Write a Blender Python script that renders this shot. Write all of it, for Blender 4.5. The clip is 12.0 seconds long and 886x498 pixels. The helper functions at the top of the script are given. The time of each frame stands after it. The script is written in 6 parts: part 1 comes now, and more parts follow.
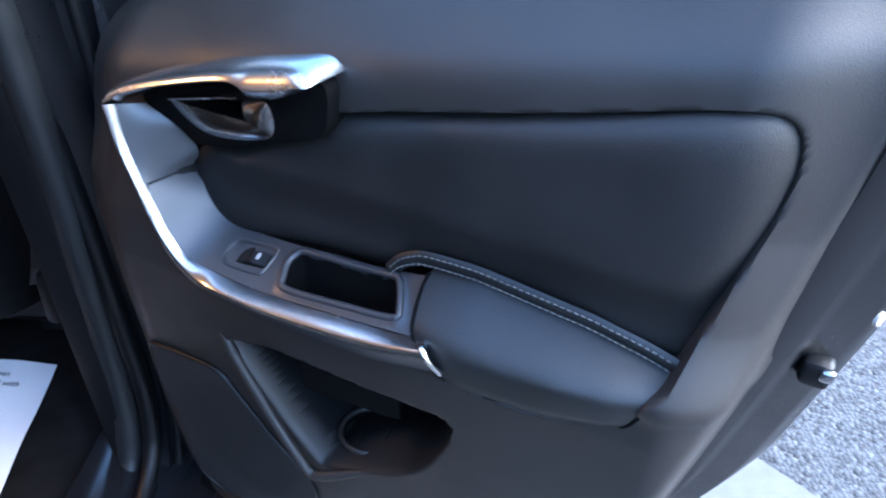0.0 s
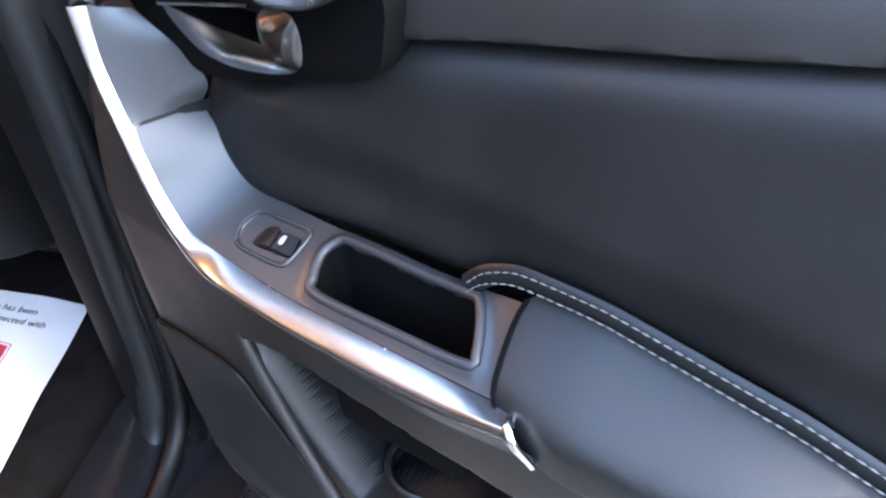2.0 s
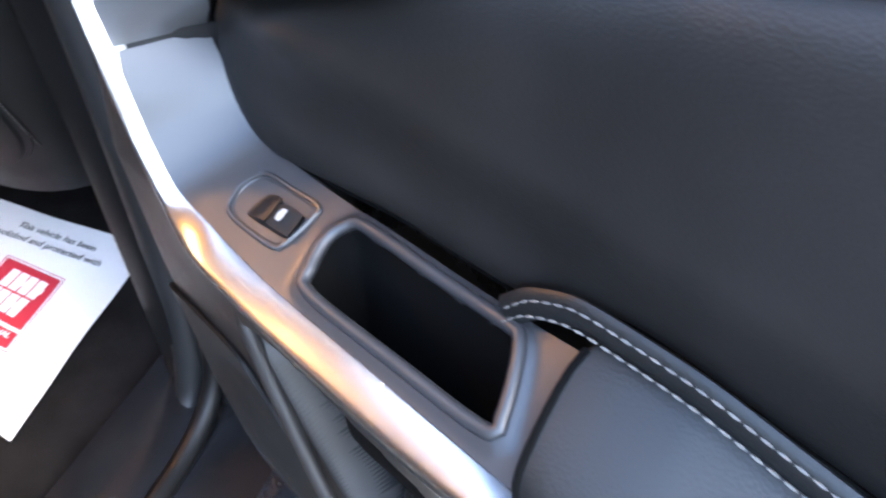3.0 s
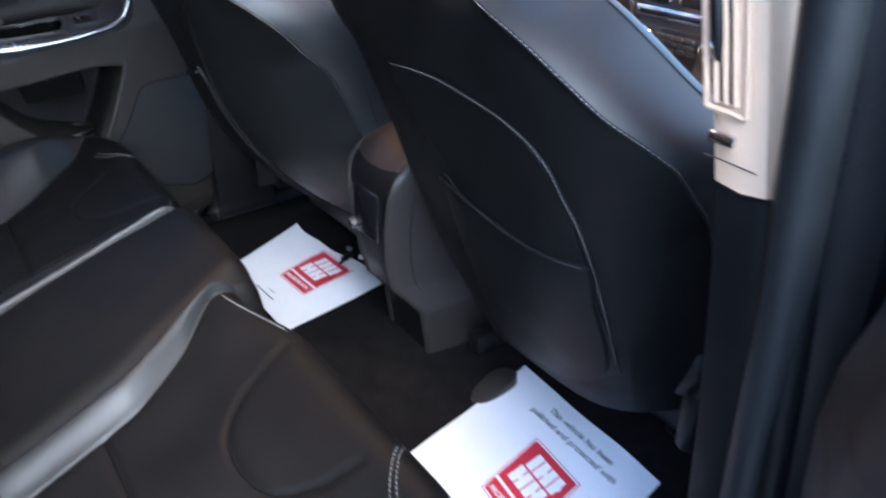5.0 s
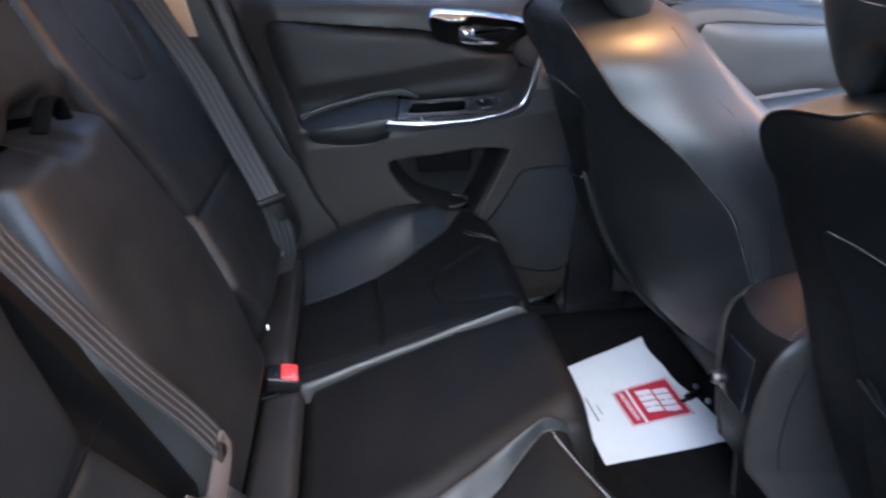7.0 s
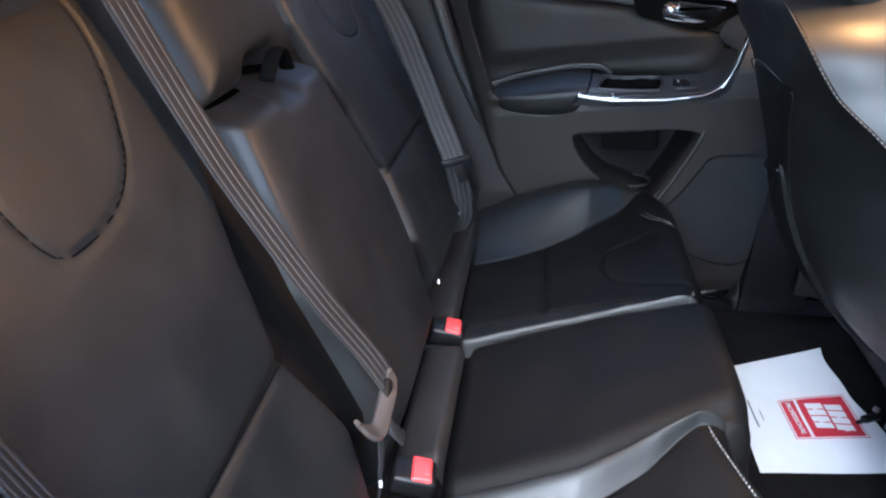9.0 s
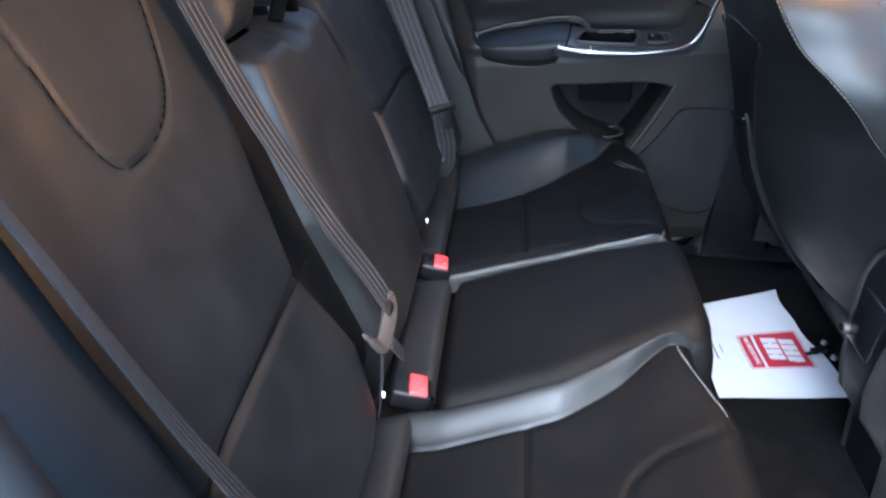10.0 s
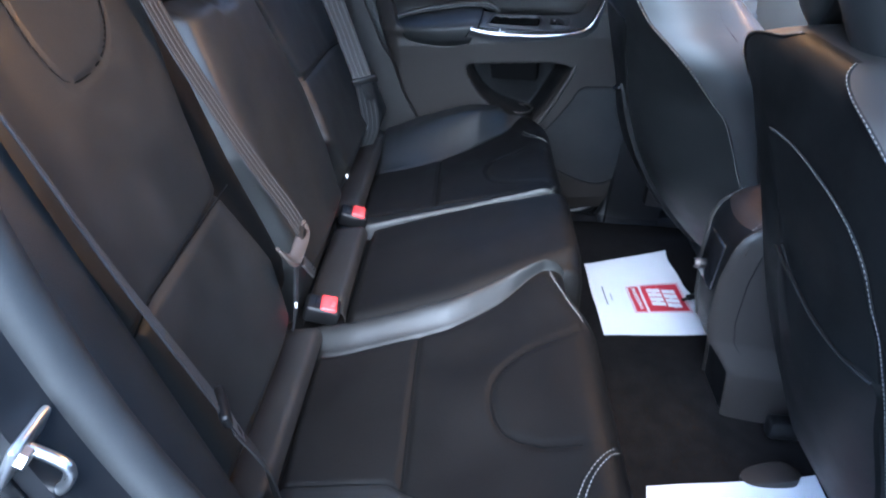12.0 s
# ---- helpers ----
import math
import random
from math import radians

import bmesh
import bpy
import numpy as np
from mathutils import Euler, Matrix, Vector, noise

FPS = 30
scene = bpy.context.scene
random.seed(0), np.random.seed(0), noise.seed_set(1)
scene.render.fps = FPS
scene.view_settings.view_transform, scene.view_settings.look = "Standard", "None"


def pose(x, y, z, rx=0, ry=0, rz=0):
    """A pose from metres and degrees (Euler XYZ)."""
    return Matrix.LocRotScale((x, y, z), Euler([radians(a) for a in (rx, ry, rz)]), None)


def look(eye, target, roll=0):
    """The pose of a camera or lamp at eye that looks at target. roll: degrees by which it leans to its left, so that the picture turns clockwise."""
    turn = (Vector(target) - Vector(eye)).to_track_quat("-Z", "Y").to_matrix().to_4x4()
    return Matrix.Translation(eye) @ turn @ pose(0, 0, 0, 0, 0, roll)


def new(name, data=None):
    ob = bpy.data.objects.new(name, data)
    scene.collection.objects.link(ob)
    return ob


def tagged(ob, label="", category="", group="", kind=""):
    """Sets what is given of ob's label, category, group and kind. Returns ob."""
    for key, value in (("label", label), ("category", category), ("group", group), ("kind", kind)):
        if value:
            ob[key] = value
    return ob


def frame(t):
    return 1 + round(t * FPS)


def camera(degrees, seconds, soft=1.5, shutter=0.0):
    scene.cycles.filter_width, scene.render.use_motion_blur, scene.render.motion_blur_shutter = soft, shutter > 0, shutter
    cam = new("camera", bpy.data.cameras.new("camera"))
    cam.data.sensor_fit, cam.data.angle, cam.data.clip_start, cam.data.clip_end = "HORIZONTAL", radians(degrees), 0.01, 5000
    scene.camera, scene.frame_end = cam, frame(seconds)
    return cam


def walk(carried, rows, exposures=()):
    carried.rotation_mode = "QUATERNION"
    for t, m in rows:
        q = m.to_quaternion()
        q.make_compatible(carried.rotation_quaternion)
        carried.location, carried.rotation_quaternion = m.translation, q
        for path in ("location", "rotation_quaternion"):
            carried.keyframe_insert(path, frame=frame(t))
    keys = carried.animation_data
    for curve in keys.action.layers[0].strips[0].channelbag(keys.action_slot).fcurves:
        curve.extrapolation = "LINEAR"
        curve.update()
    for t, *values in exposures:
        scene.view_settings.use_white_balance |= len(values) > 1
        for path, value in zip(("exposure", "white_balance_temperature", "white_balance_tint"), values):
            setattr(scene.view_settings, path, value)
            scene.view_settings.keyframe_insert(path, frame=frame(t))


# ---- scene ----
cam = camera(62.5, 12.0, soft=2.1, shutter=0.5)
PATH = [
    (0, (1.171, -0.983, 1.369), (1.187, 0.708, 0.302), 2.5),
    (0.5, (1.198, -0.948, 1.355), (1.176, 0.736, 0.278), 2.6),
    (1, (1.197, -0.909, 1.338), (1.14, 0.755, 0.229), 2.8),
    (1.5, (1.177, -0.837, 1.321), (1.068, 0.779, 0.148), 2.8),
    (2, (1.153, -0.772, 1.289), (0.969, 0.785, 0.047), 2.8),
    (2.5, (1.166, -0.694, 1.237), (0.851, 0.792, -0.064), 2.1),
    (2.7, (1.169, -0.667, 1.225), (0.82, 0.786, -0.104), 2.4),
    (4.3, (1.046, -0.648, 1.266), (-0.068, 0.51, 0.076), -1.6),
    (4.5, (1.014, -0.667, 1.288), (-0.208, 0.441, 0.157), -1.9),
    (4.7, (0.984, -0.676, 1.307), (-0.335, 0.373, 0.228), -1.8),
    (5, (0.949, -0.704, 1.334), (-0.464, 0.287, 0.323), -1.5),
    (5.5, (0.892, -0.703, 1.334), (-0.637, 0.167, 0.382), -1.2),
    (6, (0.84, -0.702, 1.345), (-0.815, -0.026, 0.45), -1.0),
    (6.5, (0.803, -0.681, 1.362), (-0.944, -0.241, 0.495), -0.8),
    (7, (0.795, -0.687, 1.367), (-1.009, -0.479, 0.53), -1.3),
    (7.5, (0.8, -0.695, 1.373), (-1.027, -0.694, 0.559), -1.8),
    (7.7, (0.804, -0.696, 1.376), (-1.024, -0.765, 0.567), -1.9),
    (9.3, (0.831, -0.7, 1.376), (-0.926, -0.944, 0.452), 0.1),
    (9.5, (0.847, -0.71, 1.381), (-0.899, -0.92, 0.43), 0.8),
    (10, (0.905, -0.728, 1.378), (-0.822, -0.868, 0.379), 1.7),
    (10.5, (0.95, -0.71, 1.377), (-0.764, -0.787, 0.35), 2.5),
    (11, (1.011, -0.67, 1.373), (-0.702, -0.702, 0.341), 3.3),
    (11.5, (1.069, -0.652, 1.368), (-0.655, -0.669, 0.354), 3.9),
    (12, (1.092, -0.638, 1.374), (-0.65, -0.655, 0.392), 4.0),
]
EXPOSURES = [(0.0, 3.85, 5250, 6), (1.0, 4.0, 5450, 6), (2.0, 4.6, 6350, 8), (2.5, 4.85, 6700, 8), (4.5, 3.85, 5200, 5), (5.5, 3.92, 5200, 5), (7.5, 3.85, 5150, 5), (9.5, 4.12, 5050, 2), (10.5, 4.22, 4850, 2), (12.0, 4.22, 4750, 3)]
walk(cam, [(t, look(eye, target, roll)) for t, eye, target, roll in PATH], EXPOSURES)


# ---- light ----
world = bpy.data.worlds.new("dusk_sky")
scene.world = world
world.use_nodes = True
_wn = world.node_tree
_sky = _wn.nodes.new("ShaderNodeTexSky")
_sky.sky_type, _sky.sun_disc = "NISHITA", False
_sky.sun_elevation, _sky.sun_rotation = radians(42), radians(92)
_sky.dust_density, _sky.air_density = 2.0, 1.0
_wn.links.new(_sky.outputs[0], _wn.nodes["Background"].inputs[0])
_wn.nodes["Background"].inputs[1].default_value = 0.15

sun = new("sun", bpy.data.lights.new("sun", "SUN"))
sun.data.energy, sun.data.angle, sun.data.color = 0.44, radians(45), (1.0, 0.94, 0.90)
sun.matrix_world = look((6.0, -0.1, 5.4), (0, 0, 0))

dome = new("dome_light", bpy.data.lights.new("dome_light", "POINT"))
dome.data.energy, dome.data.color, dome.data.shadow_soft_size = 0.95, (1.0, 0.46, 0.15), 0.05
dome.matrix_world = pose(-0.06, -0.30, 1.555)

reading = new("reading_light", bpy.data.lights.new("reading_light", "POINT"))
reading.data.energy, reading.data.color, reading.data.shadow_soft_size = 1.2, (1.0, 0.46, 0.15), 0.04
reading.matrix_world = pose(0.0, 0.34, 1.505)


# ---- materials ----
def material(name, color, rough, metal=0.0, bump=0.0, bump_scale=900.0, vary=0.12, vary_scale=14.0, coat=0.0, kind="noise", spec=0.5, rough_vary=0.08, emit=None):
    """A surface with colour and roughness that vary at two scales and fine relief in metres of the object."""
    m = bpy.data.materials.new(name)
    m.use_nodes = True
    n, l = m.node_tree.nodes, m.node_tree.links
    p = n["Principled BSDF"]
    p.inputs["Metallic"].default_value = metal
    p.inputs["Specular IOR Level"].default_value = spec
    p.inputs["Coat Weight"].default_value = coat
    p.inputs["Coat Roughness"].default_value = 0.06
    tc = n.new("ShaderNodeTexCoord")
    big = n.new("ShaderNodeTexNoise")
    big.inputs["Scale"].default_value, big.inputs["Detail"].default_value = vary_scale, 5.0
    l.new(tc.outputs["Object"], big.inputs["Vector"])
    fine = n.new("ShaderNodeTexNoise")
    fine.inputs["Scale"].default_value, fine.inputs["Detail"].default_value = vary_scale * 17, 3.0
    l.new(tc.outputs["Object"], fine.inputs["Vector"])
    mix = n.new("ShaderNodeMath")
    mix.operation = "MULTIPLY_ADD"
    mix.inputs[1].default_value = 0.35
    l.new(fine.outputs["Fac"], mix.inputs[0])
    l.new(big.outputs["Fac"], mix.inputs[2])
    ramp = n.new("ShaderNodeValToRGB")
    lo, hi = 1 - vary, 1 + vary
    ramp.color_ramp.elements[0].position, ramp.color_ramp.elements[1].position = 0.45, 0.9
    ramp.color_ramp.elements[0].color = (*[c * lo for c in color], 1)
    ramp.color_ramp.elements[1].color = (*[min(1, c * hi) for c in color], 1)
    l.new(mix.outputs[0], ramp.inputs[0])
    l.new(ramp.outputs[0], p.inputs["Base Color"])
    rr = n.new("ShaderNodeMapRange")
    rr.inputs["From Min"].default_value, rr.inputs["From Max"].default_value = 0.45, 0.9
    rr.inputs["To Min"].default_value, rr.inputs["To Max"].default_value = max(0.02, rough - rough_vary), min(1, rough + rough_vary)
    l.new(mix.outputs[0], rr.inputs["Value"])
    l.new(rr.outputs[0], p.inputs["Roughness"])
    if bump:
        if kind == "grain":
            tex = n.new("ShaderNodeTexVoronoi")
            tex.inputs["Scale"].default_value = bump_scale
            out = tex.outputs["Distance"]
        else:
            tex = n.new("ShaderNodeTexNoise")
            tex.inputs["Scale"].default_value, tex.inputs["Detail"].default_value = bump_scale, 4.0
            out = tex.outputs["Fac"]
        l.new(tc.outputs["Object"], tex.inputs["Vector"])
        b = n.new("ShaderNodeBump")
        b.inputs["Strength"].default_value, b.inputs["Distance"].default_value = bump, 0.001
        l.new(out, b.inputs["Height"])
        l.new(b.outputs[0], p.inputs["Normal"])
    if emit:
        p.inputs["Emission Color"].default_value, p.inputs["Emission Strength"].default_value = (*emit[0], 1), emit[1]
    return m


LEATHER = material("black_leather", (0.0084, 0.0088, 0.0088), 0.48, bump=0.12, bump_scale=700, kind="grain", vary=0.18, spec=0.42)
LEATHER2 = material("black_perforated_leather", (0.0030, 0.0027, 0.0025), 0.6, bump=0.2, bump_scale=520, kind="grain", vary=0.2, spec=0.16)
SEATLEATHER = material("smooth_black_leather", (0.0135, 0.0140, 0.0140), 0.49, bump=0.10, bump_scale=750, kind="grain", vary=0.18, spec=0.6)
# Also darkens the right seat's rear face in place of shade.
DULL = material("dull_black_vinyl_and_shade", (0.0036, 0.0037, 0.0037), 0.55, bump=0.14, bump_scale=800, kind="grain", vary=0.16, spec=0.24)
MATTE = material("matte_black_leather", (0.0115, 0.0106, 0.0100), 0.55, bump=0.14, bump_scale=800, kind="grain", vary=0.16, spec=0.32)
VINYL = material("soft_black_vinyl", (0.0135, 0.0119, 0.0108), 0.45, bump=0.12, bump_scale=850, kind="grain", vary=0.15)
PLASTIC = material("charcoal_plastic", (0.019, 0.0162, 0.0142), 0.50, bump=0.12, bump_scale=1100, kind="grain", vary=0.14, spec=0.4)
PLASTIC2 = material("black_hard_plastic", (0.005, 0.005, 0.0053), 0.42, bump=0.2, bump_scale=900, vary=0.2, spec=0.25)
# Paler copy of the graphite plastic, with reflected sky put into its colour.
SATINSHEEN = material("satin_graphite_with_sheen", (0.075, 0.075, 0.077), 0.36, metal=0.3, vary=0.05, rough_vary=0.03)
SATIN = material("satin_graphite_plastic", (0.030, 0.030, 0.032), 0.36, metal=0.1, vary=0.06, rough_vary=0.03)
GLOSS = material("gloss_black_plastic", (0.008, 0.008, 0.009), 0.16, vary=0.2, spec=0.5)
SILVER = material("satin_silver", (0.62, 0.63, 0.65), 0.24, metal=1.0, vary=0.04, rough_vary=0.04)
DARKCHROME = material("dark_chrome", (0.34, 0.35, 0.37), 0.17, metal=1.0, vary=0.05, rough_vary=0.03)
CHROME = material("chrome", (0.72, 0.73, 0.75), 0.1, metal=1.0, vary=0.03, rough_vary=0.03)
STEEL = material("zinc_steel", (0.5, 0.5, 0.5), 0.33, metal=1.0, bump=0.1, bump_scale=300, vary=0.12)
THREAD = material("grey_thread", (0.15, 0.145, 0.135), 0.75, bump=0.3, bump_scale=2500, vary=0.1)
WEB = material("black_webbing", (0.0085, 0.0087, 0.009), 0.62, bump=0.5, bump_scale=1800, vary=0.12)
WEBRIB = material("grey_webbing_ridge", (0.032, 0.033, 0.034), 0.55, bump=0.4, bump_scale=1800, vary=0.1)
RED = material("red_plastic", (0.72, 0.05, 0.05), 0.42, bump=0.05, bump_scale=900, vary=0.08)
PRINT = material("red_print", (0.42, 0.018, 0.035), 0.7, vary=0.08, bump=0.1, bump_scale=700)
PAPER = material("white_paper", (0.66, 0.66, 0.67), 0.82, bump=0.25, bump_scale=160, vary=0.03)
INK = material("grey_print", (0.12, 0.12, 0.13), 0.8, vary=0.05)
CARPET = material("black_carpet", (0.0080, 0.0072, 0.0070), 0.95, bump=1.0, bump_scale=420, vary=0.35, vary_scale=30, spec=0.05)
# Near black for joints, seams and housings, and for shade inside the pocket.
DEEPBLACK = material("deep_black", (0.0025, 0.0025, 0.0025), 0.95, bump=0.4, bump_scale=900, vary=0.2, spec=0.06)
GRILLE = material("matte_charcoal_grille", (0.009, 0.0088, 0.0086), 0.7, bump=0.5, bump_scale=1400, kind="grain", vary=0.1)
BEIGE = material("beige_trim", (0.60, 0.405, 0.26), 0.55, bump=0.2, bump_scale=900, kind="grain", vary=0.04)
LINING = material("beige_headlining", (0.52, 0.46, 0.39), 0.95, bump=0.5, bump_scale=900, vary=0.05)
RUBBER = material("black_rubber", (0.004, 0.004, 0.0042), 0.45, bump=0.2, bump_scale=300, vary=0.2, spec=0.3)
PAINT = material("black_car_paint", (0.012, 0.013, 0.016), 0.3, coat=1.0, vary=0.1)
SEAL = material("dull_grey_rubber", (0.010, 0.0105, 0.011), 0.5, bump=0.2, bump_scale=300, vary=0.15)
JAMB = material("black_painted_steel", (0.004, 0.0042, 0.005), 0.34, vary=0.15, bump=0.05, bump_scale=200, spec=0.3)
ASPHALT = material("worn_asphalt", (0.16, 0.16, 0.165), 0.9, bump=1.0, bump_scale=120, kind="grain", vary=0.45, vary_scale=9)
CONCRETE = material("pale_concrete", (0.10, 0.097, 0.094), 0.9, bump=0.7, bump_scale=260, vary=0.15, vary_scale=20)
WOOD = material("brown_wood_trim", (0.16, 0.075, 0.04), 0.35, bump=0.1, bump_scale=90, vary=0.35, vary_scale=25, coat=0.4)
BROWN = material("dark_brown_vinyl", (0.030, 0.022, 0.019), 0.45, bump=0.3, bump_scale=700, kind="grain", vary=0.12)
MARK = material("pale_printed_mark", (0.30, 0.30, 0.30), 0.5, vary=0.03)
CREAM = material("cream_plastic_plug", (0.42, 0.38, 0.33), 0.5, vary=0.06)
WHITE = material("white_mark", (0.8, 0.8, 0.8), 0.5, vary=0.03)
LAMP = material("lit_lamp_lens", (0.9, 0.8, 0.6), 0.4, vary=0.02, emit=((1.0, 0.55, 0.22), 2.0))
HAZARD = material("lit_red_button", (0.6, 0.02, 0.05), 0.4, vary=0.03, emit=((1.0, 0.03, 0.08), 0.15))


def glazing(name, tint):
    """Thin window glass: clear or tinted, with a faint gloss that grows towards grazing angles."""
    m = bpy.data.materials.new(name)
    m.use_nodes = True
    n, l = m.node_tree.nodes, m.node_tree.links
    clear, gloss, fres, mix = n.new("ShaderNodeBsdfTransparent"), n.new("ShaderNodeBsdfGlossy"), n.new("ShaderNodeFresnel"), n.new("ShaderNodeMixShader")
    clear.inputs[0].default_value = (*tint, 1)
    gloss.inputs["Roughness"].default_value = 0.02
    fres.inputs[0].default_value = 1.3
    l.new(fres.outputs[0], mix.inputs[0])
    l.new(clear.outputs[0], mix.inputs[1])
    l.new(gloss.outputs[0], mix.inputs[2])
    l.new(mix.outputs[0], n["Material Output"].inputs[0])
    return m


GLASS = glazing("window_glass", (0.88, 0.92, 0.92))
ADDEDROOFGLASS = glazing("added_roof_glass", (0.68, 0.73, 0.74))
DARKGLASS = glazing("tinted_window_glass", (0.38, 0.42, 0.42))

# Asphalt: pale and dark stone chips in a worn grey binder.
_n, _l = ASPHALT.node_tree.nodes, ASPHALT.node_tree.links
_tc, _vo, _cr, _bp = _n.new("ShaderNodeTexCoord"), _n.new("ShaderNodeTexVoronoi"), _n.new("ShaderNodeValToRGB"), _n.new("ShaderNodeBump")
_vo.inputs["Scale"].default_value, _vo.inputs["Randomness"].default_value = 85.0, 1.0
_l.new(_tc.outputs["Object"], _vo.inputs["Vector"])
_sep = _n.new("ShaderNodeSeparateColor")
_l.new(_vo.outputs["Color"], _sep.inputs[0])
_l.new(_sep.outputs[0], _cr.inputs[0])
_cr.color_ramp.elements[0].color, _cr.color_ramp.elements[1].color = (0.014, 0.014, 0.0145, 1), (0.075, 0.075, 0.075, 1)
_l.new(_cr.outputs[0], _n["Principled BSDF"].inputs["Base Color"])
_bp.inputs["Strength"].default_value, _bp.inputs["Distance"].default_value = 1.0, 0.006
_bp.invert = True
_l.new(_vo.outputs["Distance"], _bp.inputs["Height"])
_l.new(_bp.outputs[0], _n["Principled BSDF"].inputs["Normal"])

BRICK = material("dull_brick", (0.11, 0.075, 0.06), 0.9, bump=0.6, bump_scale=60, vary=0.3, vary_scale=6)

ORIGIN = {}


# ---- building blocks ----
def thing(name, at=(0, 0, 0), label="", category="", group="", kind="", turn=None):
    """An Empty that carries the parts of one thing. Parts are given in the world's metres, or in the thing's own where turn is given."""
    ob = new(name)
    ob.empty_display_size = 0.05
    if turn is None:
        ob.location = at
        ORIGIN[ob.name] = Vector(at)
    else:
        ob.matrix_world = turn
        ORIGIN[ob.name] = Vector((0, 0, 0))
    return tagged(ob, label, category, group, kind)


def part(name, mesh, mat, parent=None, label="", sharp=45.0, smooth=True):
    """Links verts and faces (or a bmesh) as one mesh object, under a thing or a part."""
    me = bpy.data.meshes.new(name)
    o = ORIGIN.get(parent.name, Vector((0, 0, 0))) if parent else Vector((0, 0, 0))
    if isinstance(mesh, bmesh.types.BMesh):
        bmesh.ops.translate(mesh, verts=mesh.verts, vec=-o)
        mesh.to_mesh(me)
        mesh.free()
    else:
        v, f = mesh
        v = np.asarray(v, float) - np.array(o)
        me.from_pydata([tuple(p) for p in v], [], [tuple(q) for q in f])
    me.materials.append(mat)
    if smooth:
        me.polygons.foreach_set("use_smooth", [True] * len(me.polygons))
        me.set_sharp_from_angle(angle=radians(sharp))
    me.update()
    ob = new(name, me)
    if parent:
        ob.parent = parent
        ORIGIN[ob.name] = o
    return tagged(ob, label)


def join(*meshes):
    """Several (verts, faces) as one."""
    vs, fs, k = [], [], 0
    for v, f in meshes:
        vs.append(np.asarray(v, float).reshape(-1, 3))
        fs += [tuple(i + k for i in q) for q in f]
        k += len(vs[-1])
    return np.concatenate(vs), fs


def curve(pts, n, closed=False):
    """A smooth line through the points (Catmull-Rom), as n points at even steps."""
    p = np.asarray(pts, float)
    q = np.vstack([p[-1], p, p[0], p[1]]) if closed else np.vstack([2 * p[0] - p[1], p, 2 * p[-1] - p[-2]])
    out = []
    for i in range(1, len(q) - 2):
        t = np.linspace(0, 1, 24, endpoint=False)[:, None]
        a, b, c, d = q[i - 1], q[i], q[i + 1], q[i + 2]
        out.append(0.5 * (2 * b + (c - a) * t + (2 * a - 5 * b + 4 * c - d) * t**2 + (3 * b - a - 3 * c + d) * t**3))
    out = np.vstack(out + [q[-2:-1] if not closed else q[1:2]])
    s = np.r_[0, np.cumsum(np.linalg.norm(np.diff(out, axis=0), axis=1))]
    w = np.linspace(0, s[-1], n + 1)[:-1] if closed else np.linspace(0, s[-1], n)
    return np.stack([np.interp(w, s, out[:, k]) for k in range(out.shape[1])], 1)


def loft(rows, ring=False, caps=False):
    """Faces between rows of equally many points; ring: each row closes on itself."""
    rows = np.asarray(rows, float)
    m, n = rows.shape[:2]
    faces = []
    for i in range(m - 1):
        for j in range(n if ring else n - 1):
            k = (j + 1) % n
            faces.append((i * n + j, i * n + k, (i + 1) * n + k, (i + 1) * n + j))
    if caps:
        faces.append(tuple(range(n))[::-1])
        faces.append(tuple((m - 1) * n + j for j in range(n)))
    return rows.reshape(-1, 3), faces


def tube(path, r, seg=8, closed=False, flat=1.0, up=None, power=1.0):
    """A round or flattened bar along a line. r: one radius or one for each point; up: the way that flat squeezes."""
    path = np.asarray(path, float)
    n = len(path)
    tang = np.gradient(path, axis=0) if not closed else np.roll(path, -1, 0) - np.roll(path, 1, 0)
    tang /= np.linalg.norm(tang, axis=1)[:, None] + 1e-12
    a = np.array(up if up is not None else ((0, 0, 1) if abs(tang[0][2]) < 0.9 else (1, 0, 0)), float)
    r = np.broadcast_to(r, n)
    rows = []
    for i in range(n):
        side = np.cross(tang[i], a)
        side /= np.linalg.norm(side) + 1e-12
        b = np.cross(side, tang[i])
        if up is None:
            a = b
        g = np.linspace(0, 2 * np.pi, seg, endpoint=False)
        c, s = np.sign(np.cos(g)) * np.abs(np.cos(g)) ** power, np.sign(np.sin(g)) * np.abs(np.sin(g)) ** power
        rows.append(path[i] + r[i] * (c[:, None] * side + flat * s[:, None] * b))
    if closed:
        rows.append(rows[0])
    return loft(rows, ring=True, caps=not closed)


def pad(outline, fn, rings=10, centre=None, skirt=True):
    """A filled outline in two coordinates, lifted by fn(a, b, s) -> place; s goes from 0 at the rim to 1 in the middle, -1 is the skirt's foot."""
    o = np.asarray(outline, float)
    c = o.mean(0) if centre is None else np.asarray(centre, float)
    n = len(o)
    steps = (np.linspace(0, 1, rings + 1)[:-1]) ** 1.7
    rows = ([[fn(a, b, -1.0) for a, b in o]] if skirt else []) + [[fn(*(c + (p - c) * (1 - s)), s) for p in o] for s in steps]
    v, f = loft(rows, ring=True)
    k = (len(rows) - 1) * n
    v = np.vstack([v, [fn(*c, 1.0)]])
    f += [(k + j, k + (j + 1) % n, len(v) - 1) for j in range(n)]
    return v, f


def sheet(fn, nu, nv):
    """A grid of places fn(a, b) for a and b from 0 to 1."""
    return loft([[fn(a, b) for a in np.linspace(0, 1, nu)] for b in np.linspace(0, 1, nv)])


